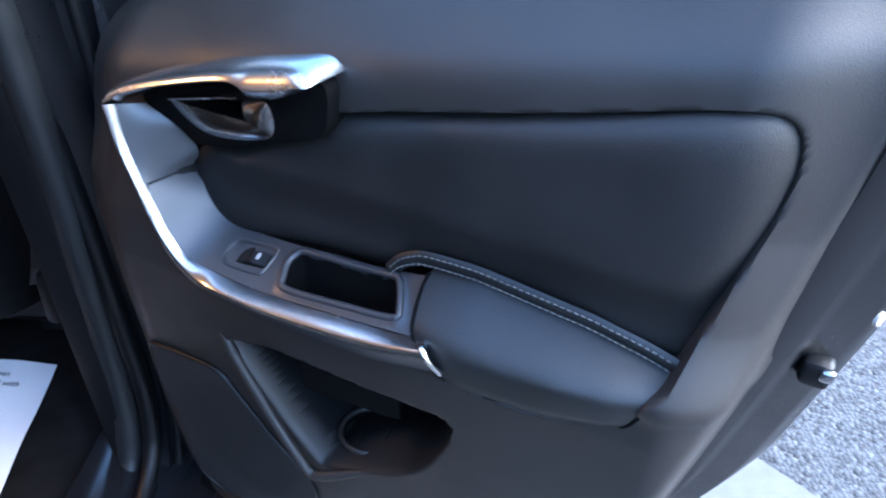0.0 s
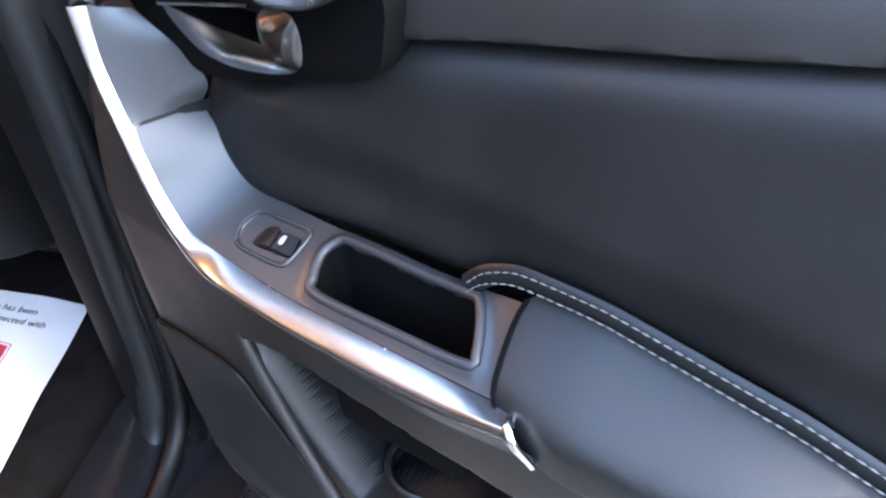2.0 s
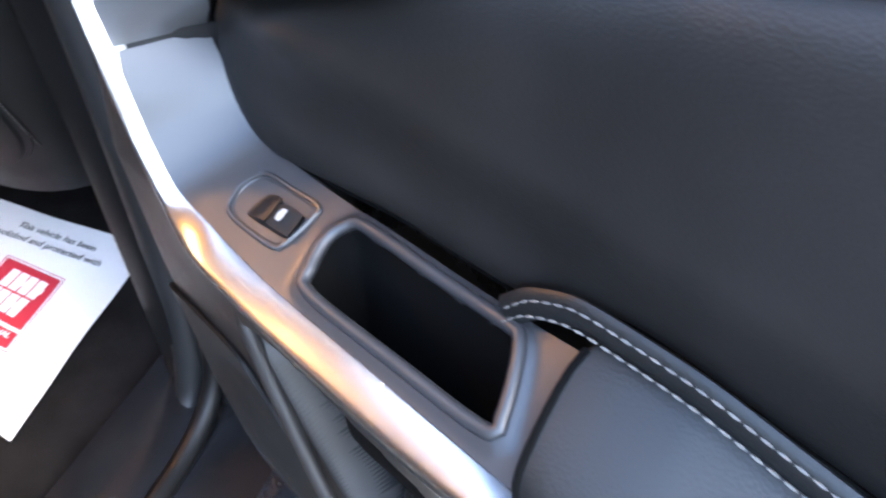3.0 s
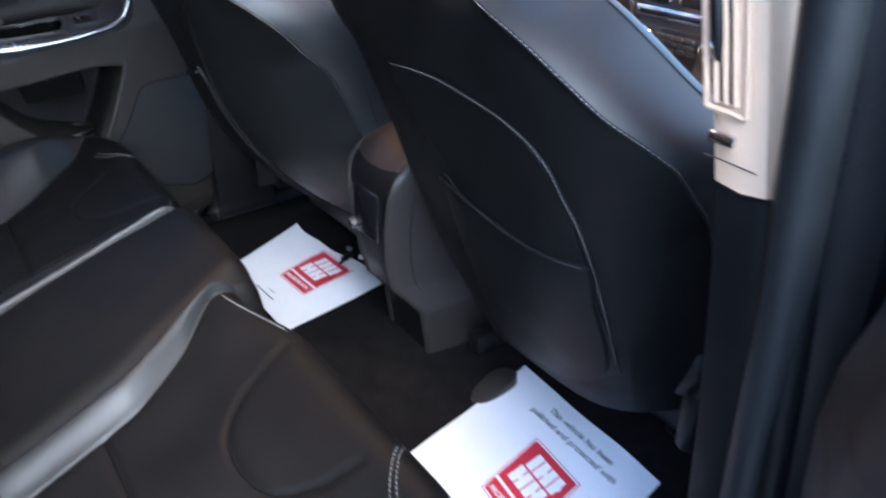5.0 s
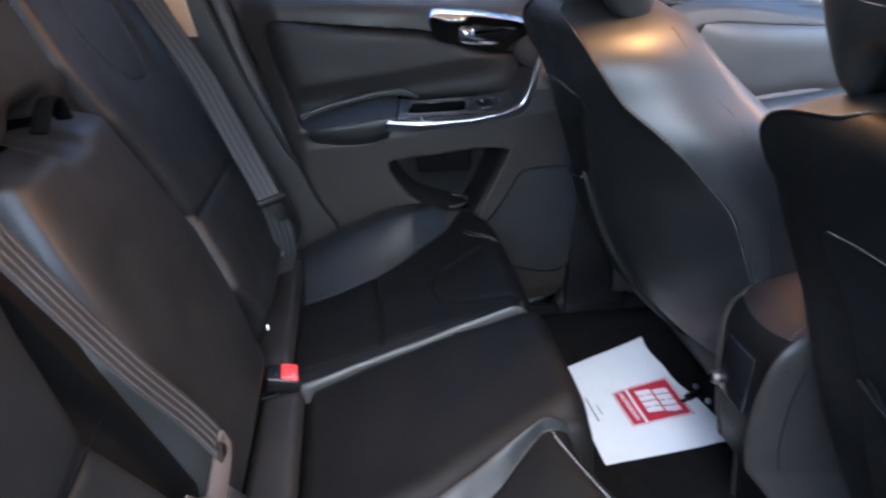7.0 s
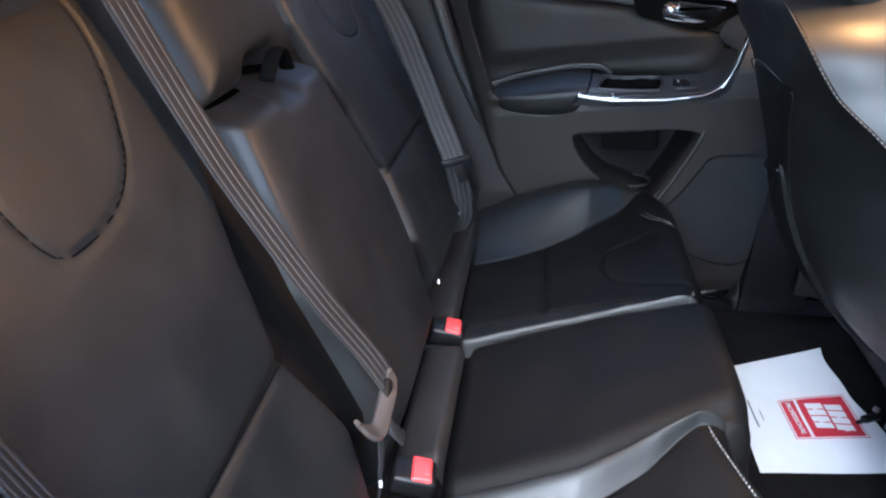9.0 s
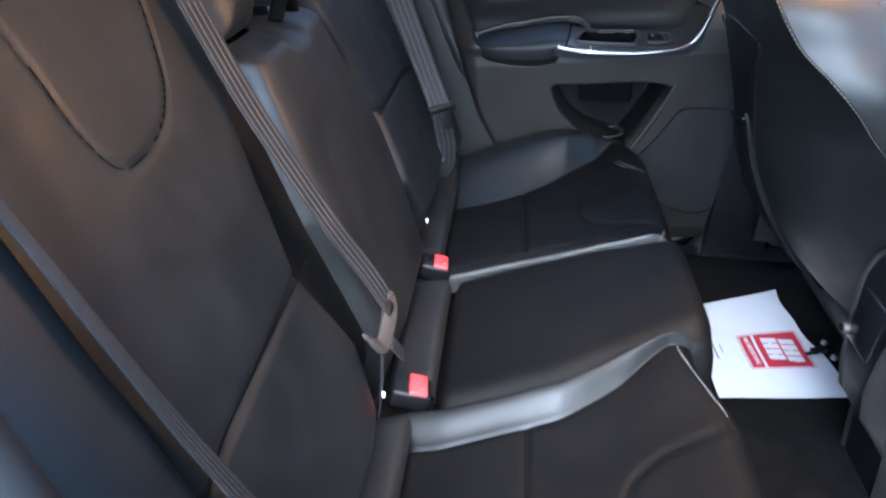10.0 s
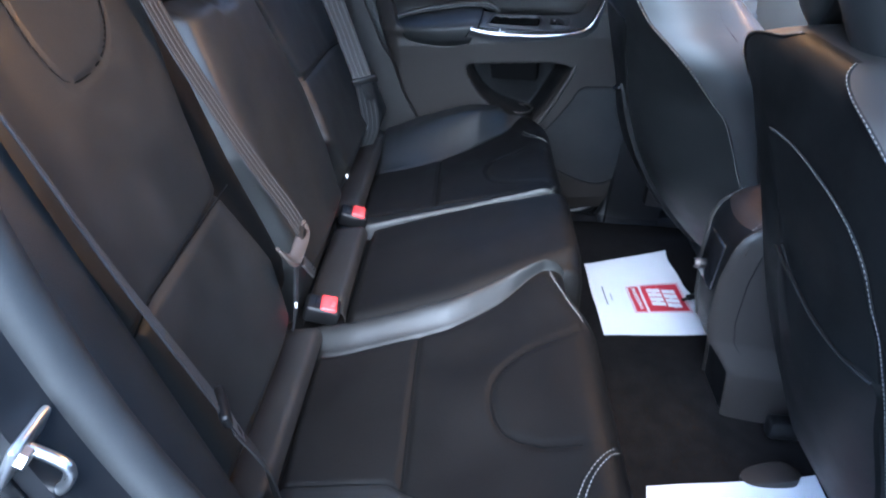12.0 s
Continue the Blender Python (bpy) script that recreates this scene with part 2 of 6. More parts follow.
def rbox(size, at=(0, 0, 0), r=0.004, turn=None, seg=2):
    """A box with rounded edges."""
    bm = bmesh.new()
    bmesh.ops.create_cube(bm, size=1.0)
    bmesh.ops.scale(bm, vec=size, verts=bm.verts)
    if r:
        bmesh.ops.bevel(bm, geom=bm.edges[:] + bm.verts[:], offset=min(r, 0.48 * min(size)), segments=seg, profile=0.5, affect="EDGES")
    m = Matrix.Translation(at) @ (turn.to_4x4() if turn is not None else Matrix.Identity(4))
    bmesh.ops.transform(bm, matrix=m, verts=bm.verts)
    v = np.array([tuple(p.co) for p in bm.verts])
    f = [tuple(p.index for p in q.verts) for q in bm.faces]
    bm.free()
    return v, f


def disc(r, depth, at, axis, seg=24, bevel=0.15):
    """A short cylinder with a softened rim along an axis."""
    a = np.array(axis, float) / np.linalg.norm(axis)
    p = np.array(at, float)
    return tube([p, p + a * depth * (1 - bevel), p + a * depth], [r, r, r * (1 - bevel)], seg=seg)


def dashes(path, length, gap, r, lift=(0, 0, 0)):
    """Stitches along a line: short rounded bars."""
    path = np.asarray(path, float)
    s = np.r_[0, np.cumsum(np.linalg.norm(np.diff(path, axis=0), axis=1))]
    out = []
    for a in np.arange(0, s[-1] - length, length + gap):
        w = np.array([a, a + length * 0.5, a + length])
        q = np.stack([np.interp(w, s, path[:, k]) for k in range(3)], 1) + np.array(lift)
        out.append(tube(q, [r * 0.5, r, r * 0.5], seg=5))
    return join(*out)


def smooth(a, b, x):
    t = np.clip((x - a) / (b - a), 0, 1)
    return t * t * (3 - 2 * t)


def inside(poly, p):
    """How far a point lies inside a closed outline (negative: outside)."""
    a, b = np.asarray(poly, float), np.roll(np.asarray(poly, float), -1, 0)
    ab, ap = b - a, np.asarray(p, float) - a
    t = np.clip((ap * ab).sum(1) / ((ab * ab).sum(1) + 1e-12), 0, 1)
    d = np.sqrt(((ap - t[:, None] * ab) ** 2).sum(1)).min()
    hit = ((a[:, 1] > p[1]) != (b[:, 1] > p[1])) & (p[0] < (b[:, 0] - a[:, 0]) * (p[1] - a[:, 1]) / (b[:, 1] - a[:, 1] + 1e-12) + a[:, 0])
    return d if hit.sum() % 2 else -d


def inside_many(poly, pts):
    """inside() for many points at once."""
    a, b = np.asarray(poly, float), np.roll(np.asarray(poly, float), -1, 0)
    ab, out = b - a, []
    for block in np.array_split(np.asarray(pts, float), max(1, len(pts) // 4000)):
        ap = block[:, None, :] - a[None]
        t = np.clip((ap * ab).sum(2) / ((ab * ab).sum(1) + 1e-12), 0, 1)
        d = np.sqrt(((ap - t[..., None] * ab) ** 2).sum(2)).min(1)
        x, y = block[:, :1], block[:, 1:]
        hit = ((a[:, 1] > y) != (b[:, 1] > y)) & (x < (b[:, 0] - a[:, 0]) * (y - a[:, 1]) / (b[:, 1] - a[:, 1] + 1e-12) + a[:, 0])
        out.append(np.where(hit.sum(1) % 2 == 1, d, -d))
    return np.concatenate(out)


def words(name, text, size, at, turn, mat, parent, depth=0.0004):
    """Printed words as a flat mesh."""
    cu = bpy.data.curves.new(name, "FONT")
    cu.body, cu.size, cu.extrude, cu.align_x, cu.align_y = text, size, depth, "CENTER", "CENTER"
    ob = bpy.data.objects.new(name, cu)
    scene.collection.objects.link(ob)
    me = bpy.data.meshes.new_from_object(ob.evaluated_get(bpy.context.evaluated_depsgraph_get()))
    bpy.data.objects.remove(ob)
    bpy.data.curves.remove(cu)
    bm = bmesh.new()
    bm.from_mesh(me)
    bpy.data.meshes.remove(me)
    bmesh.ops.transform(bm, matrix=Matrix.Translation(at) @ turn.to_4x4(), verts=bm.verts)
    return part(name, bm, mat, parent, smooth=False)


# ---- the shell of the car ----
ground = part("ground", loft([[(x, y, 0) for x in np.linspace(-60, 60, 41)] for y in np.linspace(-60, 60, 41)]), ASPHALT)
tagged(ground, "grey worn asphalt with pale stone chips under the car", "ground", kind="structure")


def floor_height(x, y):
    hump = 0.02 * np.exp(-((x / 0.13) ** 2))
    return 0.494 + hump + 0.03 * smooth(-0.02, 0.25, y) - 0.01 * smooth(0.58, 0.66, abs(x)) + 0.0016 * noise.noise((x * 9, y * 9, 0))


floor = part("floor", sheet(lambda a, b: (-0.70 + 1.40 * a, -0.52 + 1.5 * b, floor_height(-0.70 + 1.40 * a, -0.52 + 1.5 * b)), 90, 90), CARPET)
tagged(floor, "black carpeted car floor with a low centre hump", "floor", kind="structure")

# The line of the rear door's opening, as (y, z), from the roof behind down to the sill and up the middle pillar.
OPENING = [(-1.02, 1.52), (-0.98, 1.34), (-0.935, 1.20), (-0.905, 1.10), (-0.865, 1.0), (-0.815, 0.91), (-0.74, 0.80), (-0.66, 0.70), (-0.57, 0.60), (-0.46, 0.515), (-0.36, 0.472), (-0.27, 0.468), (-0.225, 0.50), (-0.208, 0.60), (-0.212, 0.80), (-0.225, 1.0), (-0.25, 1.2), (-0.285, 1.4), (-0.31, 1.52)]


def opening_frame(side):
    """The painted flange, the rubber seal and the inner trim round a rear door's opening."""
    line = curve(OPENING, 150)
    centre = np.array([-0.55, 1.05])
    rows = []
    for out, x in ((0.0, 0.70), (-0.004, 0.735), (0.012, 0.75), (0.014, 0.775), (0.045, 0.79), (0.06, 0.83), (0.075, 0.875), (0.12, 0.90)):
        d = line - centre
        d /= np.linalg.norm(d, axis=1)[:, None]
        q = line + d * out
        rows.append([(side * x, y, z) for y, z in q])
    frame_ = part("wall_right" if side > 0 else "wall_left", loft(np.array(rows)), JAMB)
    tagged(frame_, "glossy black painted door opening of the car body", "car body", kind="structure")
    seal = part("trim", tube([(side * 0.722, y, z) for y, z in line], 0.020, seg=12, flat=1.0), SEAL)
    tagged(seal, "black rubber door seal round the opening", "seal", kind="structure")
    q = line + (line - centre) / np.linalg.norm(line - centre, axis=1)[:, None] * 0.03
    lip = part("trim", tube([(side * 0.785, y, z) for y, z in q], 0.007, seg=8), RUBBER)
    tagged(lip, "thin black rubber lip on the painted door flange", "seal", kind="structure")


opening_frame(1)
opening_frame(-1)


def striker(side):
    """The steel loop that a rear door's latch closes on."""
    c = np.array((side * 0.775, -0.888, 1.012))
    ob = thing("door_striker", c, "zinc steel latch loop bolted to the door pillar", "striker", "door strikers")
    lean = pose(0, 0, 0, -28, 0, 0).to_3x3()
    at = lambda x, y, z: tuple(c + np.array((side * x, 0, 0)) + np.array(lean @ Vector((0, y, z))))
    part("base_plate", rbox((0.044, 0.007, 0.066), at(-0.005, -0.012, 0.0), 0.004, lean), STEEL, ob)
    part("loop", tube(curve([at(-0.006, -0.012, 0.014), at(-0.006, 0.012, 0.014), at(-0.006, 0.020, 0.008), at(-0.006, 0.020, -0.008), at(-0.006, 0.012, -0.014), at(-0.006, -0.012, -0.014)], 36), 0.0042, seg=10), STEEL, ob)
    for z in (-0.028, 0.028):
        part("bolt", disc(0.0075, 0.006, at(0.012, -0.008, z), lean @ Vector((0, 1, 0)), seg=6), STEEL, ob)


striker(1)
striker(-1)
trim = np.array([(-1.22, 0.50), (-0.56, 0.50), (-0.66, 0.68), (-0.74, 0.80), (-0.83, 0.92), (-0.90, 1.08), (-0.95, 1.22), (-1.0, 1.32), (-1.22, 1.32)])
for s in (-1, 1):
    v = loft([[(s * 0.712, y, z) for y, z in trim], [(s * 0.70, y - 0.01, z) for y, z in trim]], ring=True, caps=True)
    tagged(part("side_trim", v, VINYL), "dark trim on the body side behind the door", "trim", kind="structure")


def wall(name, pts, mat, label, category, thick=(0, 0, 0)):
    """A flat plate with thickness from its corners."""
    p = np.array(pts, float)
    v, f = loft([p, p + np.array(thick)], ring=True, caps=True)
    return tagged(part(name, (v, f), mat, sharp=30), label, category, kind="structure")


# Behind the rear seats, the sides, the roof and the front.
wall("wall_rear", [(-0.72, -1.16, 0.45), (0.72, -1.16, 0.45), (0.72, -1.30, 1.20), (-0.72, -1.30, 1.20)], VINYL, "dark rear bulkhead behind the seat back", "bulkhead", (0, -0.05, 0))
wall("wall_front", [(-0.75, 0.98, 0.45), (0.75, 0.98, 0.45), (0.75, 1.05, 1.0), (-0.75, 1.05, 1.0)], PLASTIC2, "dark bulkhead in front of the dashboard", "bulkhead", (0, 0.05, 0))
roof = sheet(lambda a, b: (-0.585 + 1.17 * a, -1.75 + 2.2 * b, 1.60 + 0.035 * (1 - (2 * a - 1) ** 2) - 0.10 * (2 * b - 1) ** 4), 24, 24)
roof2 = sheet(lambda a, b: (-0.60 + 1.20 * a, -1.77 + 2.24 * b, 1.64 + 0.04 * (1 - (2 * a - 1) ** 2) - 0.10 * (2 * b - 1) ** 4), 24, 24)
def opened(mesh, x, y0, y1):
    """A sheet with an added, unseen opening that lets sky light onto the seats."""
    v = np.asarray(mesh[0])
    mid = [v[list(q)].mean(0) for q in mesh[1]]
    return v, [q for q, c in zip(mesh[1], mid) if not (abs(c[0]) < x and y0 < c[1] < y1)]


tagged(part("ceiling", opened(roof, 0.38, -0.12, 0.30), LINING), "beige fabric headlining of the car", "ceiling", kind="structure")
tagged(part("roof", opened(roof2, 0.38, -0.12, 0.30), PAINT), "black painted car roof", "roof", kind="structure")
# Unseen glass, added to light the front seats from above.
tagged(part("window_added_roof", sheet(lambda a, b: (-0.42 + 0.84 * a, -0.16 + 0.52 * b, 1.668), 6, 6), ADDEDROOFGLASS), "unseen added roof glass that lets sky light in", "window", kind="structure")
for s in (-1, 1):
    rail = part("trim", tube(curve([(s * 0.58, -1.8, 1.50), (s * 0.60, -1.0, 1.585), (s * 0.60, -0.2, 1.60), (s * 0.58, 0.42, 1.54)], 30), 0.040, seg=10), LINING)
    tagged(rail, "beige padded roof rail", "roof rail", kind="structure")
    c = part("pillar_rear", loft([[(s * 0.70, -0.98, 1.16), (s * 0.60, -1.05, 1.56), (s * 0.60, -1.30, 1.56), (s * 0.70, -1.30, 1.16)], [(s * 0.79, -0.99, 1.16), (s * 0.66, -1.06, 1.60), (s * 0.66, -1.31, 1.60), (s * 0.79, -1.31, 1.16)]], ring=True, caps=True), BEIGE)
    tagged(c, "beige trimmed rear roof pillar", "pillar", kind="structure")
    a = part("pillar_front", tube(curve([(s * 0.60, 0.42, 1.56), (s * 0.68, 0.75, 1.28), (s * 0.74, 1.02, 1.02)], 12), 0.04, seg=8), BEIGE)
    tagged(a, "beige front roof pillar", "pillar", kind="structure")


def quarter(side):
    """The rear wing outside, the lower sill and the side under the windows."""
    wing = loft([[(side * 0.90, -1.06, 0.28), (side * 0.91, -1.0, 0.9), (side * 0.88, -1.03, 1.15)], [(side * 0.93, -1.5, 0.30), (side * 0.94, -1.5, 0.9), (side * 0.89, -1.5, 1.17)], [(side * 0.90, -2.0, 0.35), (side * 0.91, -2.0, 0.9), (side * 0.85, -2.0, 1.18)]])
    tagged(part("wall_wing", wing, PAINT), "glossy black rear wing of the car", "car body", kind="structure")
    sill = tube([(side * 0.86, -0.62, 0.40), (side * 0.87, 1.1, 0.40)], 0.075, seg=12, flat=0.9)
    tagged(part("sill", sill, PAINT), "glossy black painted door sill", "sill", kind="structure")
    plate = loft([[(side * 0.66, y, 0.503), (side * 0.70, y, 0.507), (side * 0.78, y, 0.476), (side * 0.86, y, 0.465)] for y in np.linspace(-0.46, 0.95, 12)])
    tagged(part("sill_plate", plate, GLOSS), "black plastic scuff plate on the sill", "sill", kind="structure")


for s in (-1, 1):
    quarter(s)


def middle_pillar(side):
    """The pillar between the doors: beige belt cover above, black trim and paint below."""
    ob = thing("pillar_middle", (side * 0.68, -0.22, 0.5), "middle pillar with beige upper cover over black lower trim", "pillar", kind="structure")
    zs = np.linspace(0.50, 1.085, 14)
    lean = lambda z: -0.222 - 0.03 * smooth(0.8, 1.5, z)
    inner = lambda z: 0.652 - 0.16 * (z - 1.09) if z > 1.09 else 0.652 + 0.07 * (1.09 - z)
    rows = []
    for z in zs:
        y, x = lean(z), inner(z)
        rows.append([(side * (x - 0.004), y + 0.14, z), (side * (x - 0.004), y + 0.02, z), (side * x, y, z), (side * (x + 0.03), y - 0.006, z), (side * (x + 0.055), y + 0.004, z), (side * (x + 0.07), y + 0.03, z)])
    part("lower_trim", loft(rows), PLASTIC2, ob, sharp=50)
    rows = []
    for z in np.linspace(1.09, 1.56, 12):
        y, x = lean(z) - 0.004, inner(z)
        rows.append([(side * (x - 0.006), y + 0.14, z), (side * (x - 0.006), y + 0.02, z), (side * x, y, z), (side * (x + 0.026), y - 0.006, z), (side * (x + 0.044), y, z), (side * (x + 0.05), y + 0.03, z)])
    cover = part("upper_cover", loft(rows), BEIGE, ob, "beige plastic belt cover", sharp=50)
    # The slot for the belt's height, its slats and the slide below.
    at = lambda dx, z, dy=0.0: np.array([side * (inner(z) + dx), lean(z) - 0.011 - dy, z])
    part("slot", loft([[at(0.004, z, -0.002), at(0.028, z, -0.002)] for z in np.linspace(1.155, 1.42, 8)]), PLASTIC2, cover)
    for k in range(3):
        part("slat", tube([at(0.008 + 0.008 * k, z, 0.001) for z in np.linspace(1.155, 1.42, 8)], 0.0022, seg=6), BEIGE, cover)
    part("slider", tube([at(0.011, z, 0.003) for z in np.linspace(1.185, 1.235, 5)], [0.002, 0.0045, 0.005, 0.0045, 0.002], seg=8), PLASTIC2, cover)
    edge = [at(-0.001, 1.15), at(-0.001, 1.42), at(0.030, 1.425), at(0.033, 1.40), at(0.033, 1.165), at(0.027, 1.15), at(-0.001, 1.15)]
    part("slot_rim", tube(curve(edge, 60), 0.0025, seg=6), BEIGE, cover)
    part("button", rbox((0.022, 0.006, 0.009), at(0.012, 1.128), 0.002), CHROME, cover, "small chrome button")
    part("cover_joint", tube([at(-0.004, 1.112), at(0.016, 1.112, 0.001), at(0.04, 1.110)], 0.0006, seg=5), BROWN, cover)
    # Painted steel behind the trim, with hinge and lamp contact.
    rows = []
    for z in np.linspace(0.47, 1.5, 12):
        y, x = lean(z), inner(z) + 0.06
        rows.append([(side * x, y + 0.02, z), (side * (x + 0.03), y + 0.028, z), (side * (x + 0.05), y + 0.02, z), (side * (x + 0.09), y + 0.06, z), (side * 0.86, y + 0.12, z)])
    part("steel_post", loft(rows), JAMB, ob)
    foot = [(side * (inner(0.6) + 0.075), y, z) for y, z in ((-0.46, 0.492), (-0.36, 0.482), (-0.28, 0.492), (-0.228, 0.535))]
    part("seal", tube(curve(foot + [(side * (inner(z) + 0.075), lean(z) + 0.008, z) for z in np.linspace(0.62, 1.5, 12)], 60), 0.013, seg=10), RUBBER, ob)
    part("hinge", rbox((0.05, 0.05, 0.06), (side * 0.82, -0.14, 0.75), 0.008), PAINT, ob)
    part("check_strap", rbox((0.012, 0.10, 0.035), (side * 0.80, -0.19, 0.80), 0.004), STEEL, ob)
    for k in range(3):
        part("bolt", disc(0.009, 0.008, (side * 0.80, -0.205, 0.70 + 0.05 * k), (0, -1, 0), seg=6), STEEL, ob)
    return ob


middle_pillar(1)
middle_pillar(-1)


# ---- the rear doors ----
# A door in its own metres: u to the rear from the hinge, w towards the cabin, z up.
INSERT = [(0.190, 1.074), (0.1805, 1.0625), (0.1785, 1.049), (0.191, 1.024), (0.2057, 1.005), (0.2264, 0.997), (0.280, 0.9995), (0.320, 1.003), (0.371, 1.0065), (0.401, 1.011), (0.430, 1.026), (0.463, 1.032), (0.515, 1.030), (0.5636, 1.0275), (0.610, 1.0215), (0.6546, 1.0114), (0.658, 1.0254), (0.666, 1.0525), (0.6744, 1.083), (0.682, 1.111), (0.689, 1.139), (0.6925, 1.163), (0.6925, 1.180), (0.690, 1.196), (0.6844, 1.2056), (0.6744, 1.2114), (0.6567, 1.2117), (0.631, 1.207), (0.580, 1.195), (0.500, 1.178), (0.407, 1.1574), (0.3415, 1.1424), (0.290, 1.118), (0.235, 1.090)]
ARM = [(0.445, 1.024), (0.452, 1.003), (0.4596, 0.989), (0.469, 0.974), (0.4775, 0.961), (0.4895, 0.944), (0.514, 0.938), (0.5627, 0.943), (0.6076, 0.953), (0.6232, 0.960), (0.632, 0.967), (0.6425, 0.986), (0.6485, 0.999), (0.6546, 1.012), (0.6327, 1.0155), (0.610, 1.020), (0.587, 1.024), (0.5636, 1.0262), (0.515, 1.030), (0.489, 1.032), (0.463, 1.031)]
BIN = [(0.226, 0.880), (0.242, 0.850), (0.262, 0.817), (0.288, 0.777), (0.312, 0.748), (0.322, 0.738), (0.333, 0.737), (0.376, 0.757), (0.424, 0.782), (0.456, 0.812), (0.4792, 0.852), (0.4894, 0.883), (0.4885, 0.896), (0.477, 0.9015), (0.454, 0.9015), (0.406, 0.8985), (0.350, 0.898), (0.280, 0.896)]
SPEAKER = [(0.0928, 0.8088), (0.1085, 0.821), (0.155, 0.826), (0.203, 0.8245), (0.226, 0.796), (0.262, 0.747), (0.297, 0.7066), (0.310, 0.670), (0.290, 0.620), (0.220, 0.570), (0.150, 0.545), (0.105, 0.560), (0.0916, 0.588), (0.0814, 0.653), (0.078, 0.725)]

def door_rear_edge(z):
    return np.interp(z, [0.44, 0.50, 0.55, 0.65, 0.75, 0.82, 0.90, 0.97, 1.04, 1.10, 1.15, 1.20, 1.30], [0.36, 0.42, 0.46, 0.56, 0.638, 0.668, 0.689, 0.707, 0.724, 0.737, 0.749, 0.757, 0.775])


def door_top(u):
    return 1.175 + 0.183 * np.clip(u, 0, 0.8)


def door_plain(u, z):
    """The cabin side of the panel without its recesses."""
    low = np.interp(z, [0.42, 0.50, 0.60, 0.70, 0.85, 0.95, 1.0, 1.05, 1.12, 1.30], [0.10, 0.14, 0.162, 0.177, 0.194, 0.203, 0.199, 0.181, 0.166, 0.160])
    low *= 1 - 0.05 * smooth(0.48, 0.65, u) - 0.25 * smooth(0.65, 0.74, u)
    # The shoulder under the window, which rolls back from the face.
    over = (z - door_top(u) + 0.05) / 0.009
    low -= 1.35 * 0.009 * (math.log1p(math.exp(over)) if over < 30 else over)
    low -= 0.052 * (1 - smooth(-0.01, 0.11, u)) + 0.08 * (1 - smooth(-0.012, 0.004, u))
    low -= 0.05 * smooth(-0.03, 0.0, u - door_rear_edge(z)) ** 2
    ridge = z - 0.993
    low += 0.010 * smooth(0.61, 0.65, u) * (math.exp(-((ridge / 0.035) ** 2)) if ridge > 0 else math.exp(-((ridge / 0.014) ** 2)))
    return low


def door_surface(u, z, rec=None, b=None):
    """The cabin side of the panel with its recesses, without its pads."""
    low = door_plain(u, z)
    rec = inside(RECESS, (u, z)) if rec is None else rec
    low -= (low - min(0.150, low) + 0.024) * smooth(-0.0035, 0.0060, rec)
    b = inside(BIN_C, (u, z)) if b is None else b
    low -= 0.105 * smooth(0.0, 0.012 + 0.010 * smooth(0.42, 0.26, u), b)
    return low


RECESS = curve([(0.146, 1.118), (0.150, 1.086), (0.163, 1.048), (0.186, 1.000), (0.205, 0.976), (0.240, 0.970), (0.356, 0.972), (0.467, 0.984), (0.486, 0.970), (0.500, 0.956), (0.520, 0.950), (0.563, 0.953), (0.6076, 0.962), (0.625, 0.972), (0.640, 0.997), (0.6520, 1.0095), (0.663, 1.051), (0.6715, 1.082), (0.6792, 1.1105), (0.686, 1.139), (0.6896, 1.1625), (0.6896, 1.178), (0.687, 1.192), (0.6815, 1.2010), (0.6725, 1.2070), (0.657, 1.2078), (0.6316, 1.2035), (0.5805, 1.1920), (0.5023, 1.1755), (0.41, 1.1565), (0.335, 1.140), (0.20, 1.125)], 260, closed=True)
BIN_C = curve(BIN, 120, closed=True)


def soft_min(a, b):
    """The lesser of two, blended where they meet."""
    return -math.log(math.exp(-160 * a) + math.exp(-160 * b)) / 160


def smooth_row(rows, a):
    """A place along control rows at a from 0 to 1, smoothly."""
    k = a * (len(rows) - 1)
    i = min(int(k), len(rows) - 2)
    t = k - i
    r = lambda m: rows[min(max(m, 0), len(rows) - 1)]
    b, c = r(i), r(i + 1)
    x, d = (r(i - 1) if i else 2 * b - c), (r(i + 2) if i + 2 < len(rows) else 2 * c - b)
    return 0.5 * (2 * b + (c - x) * t + (2 * x - 5 * b + 4 * c - d) * t**2 + (3 * b - x - 3 * c + d) * t**3)


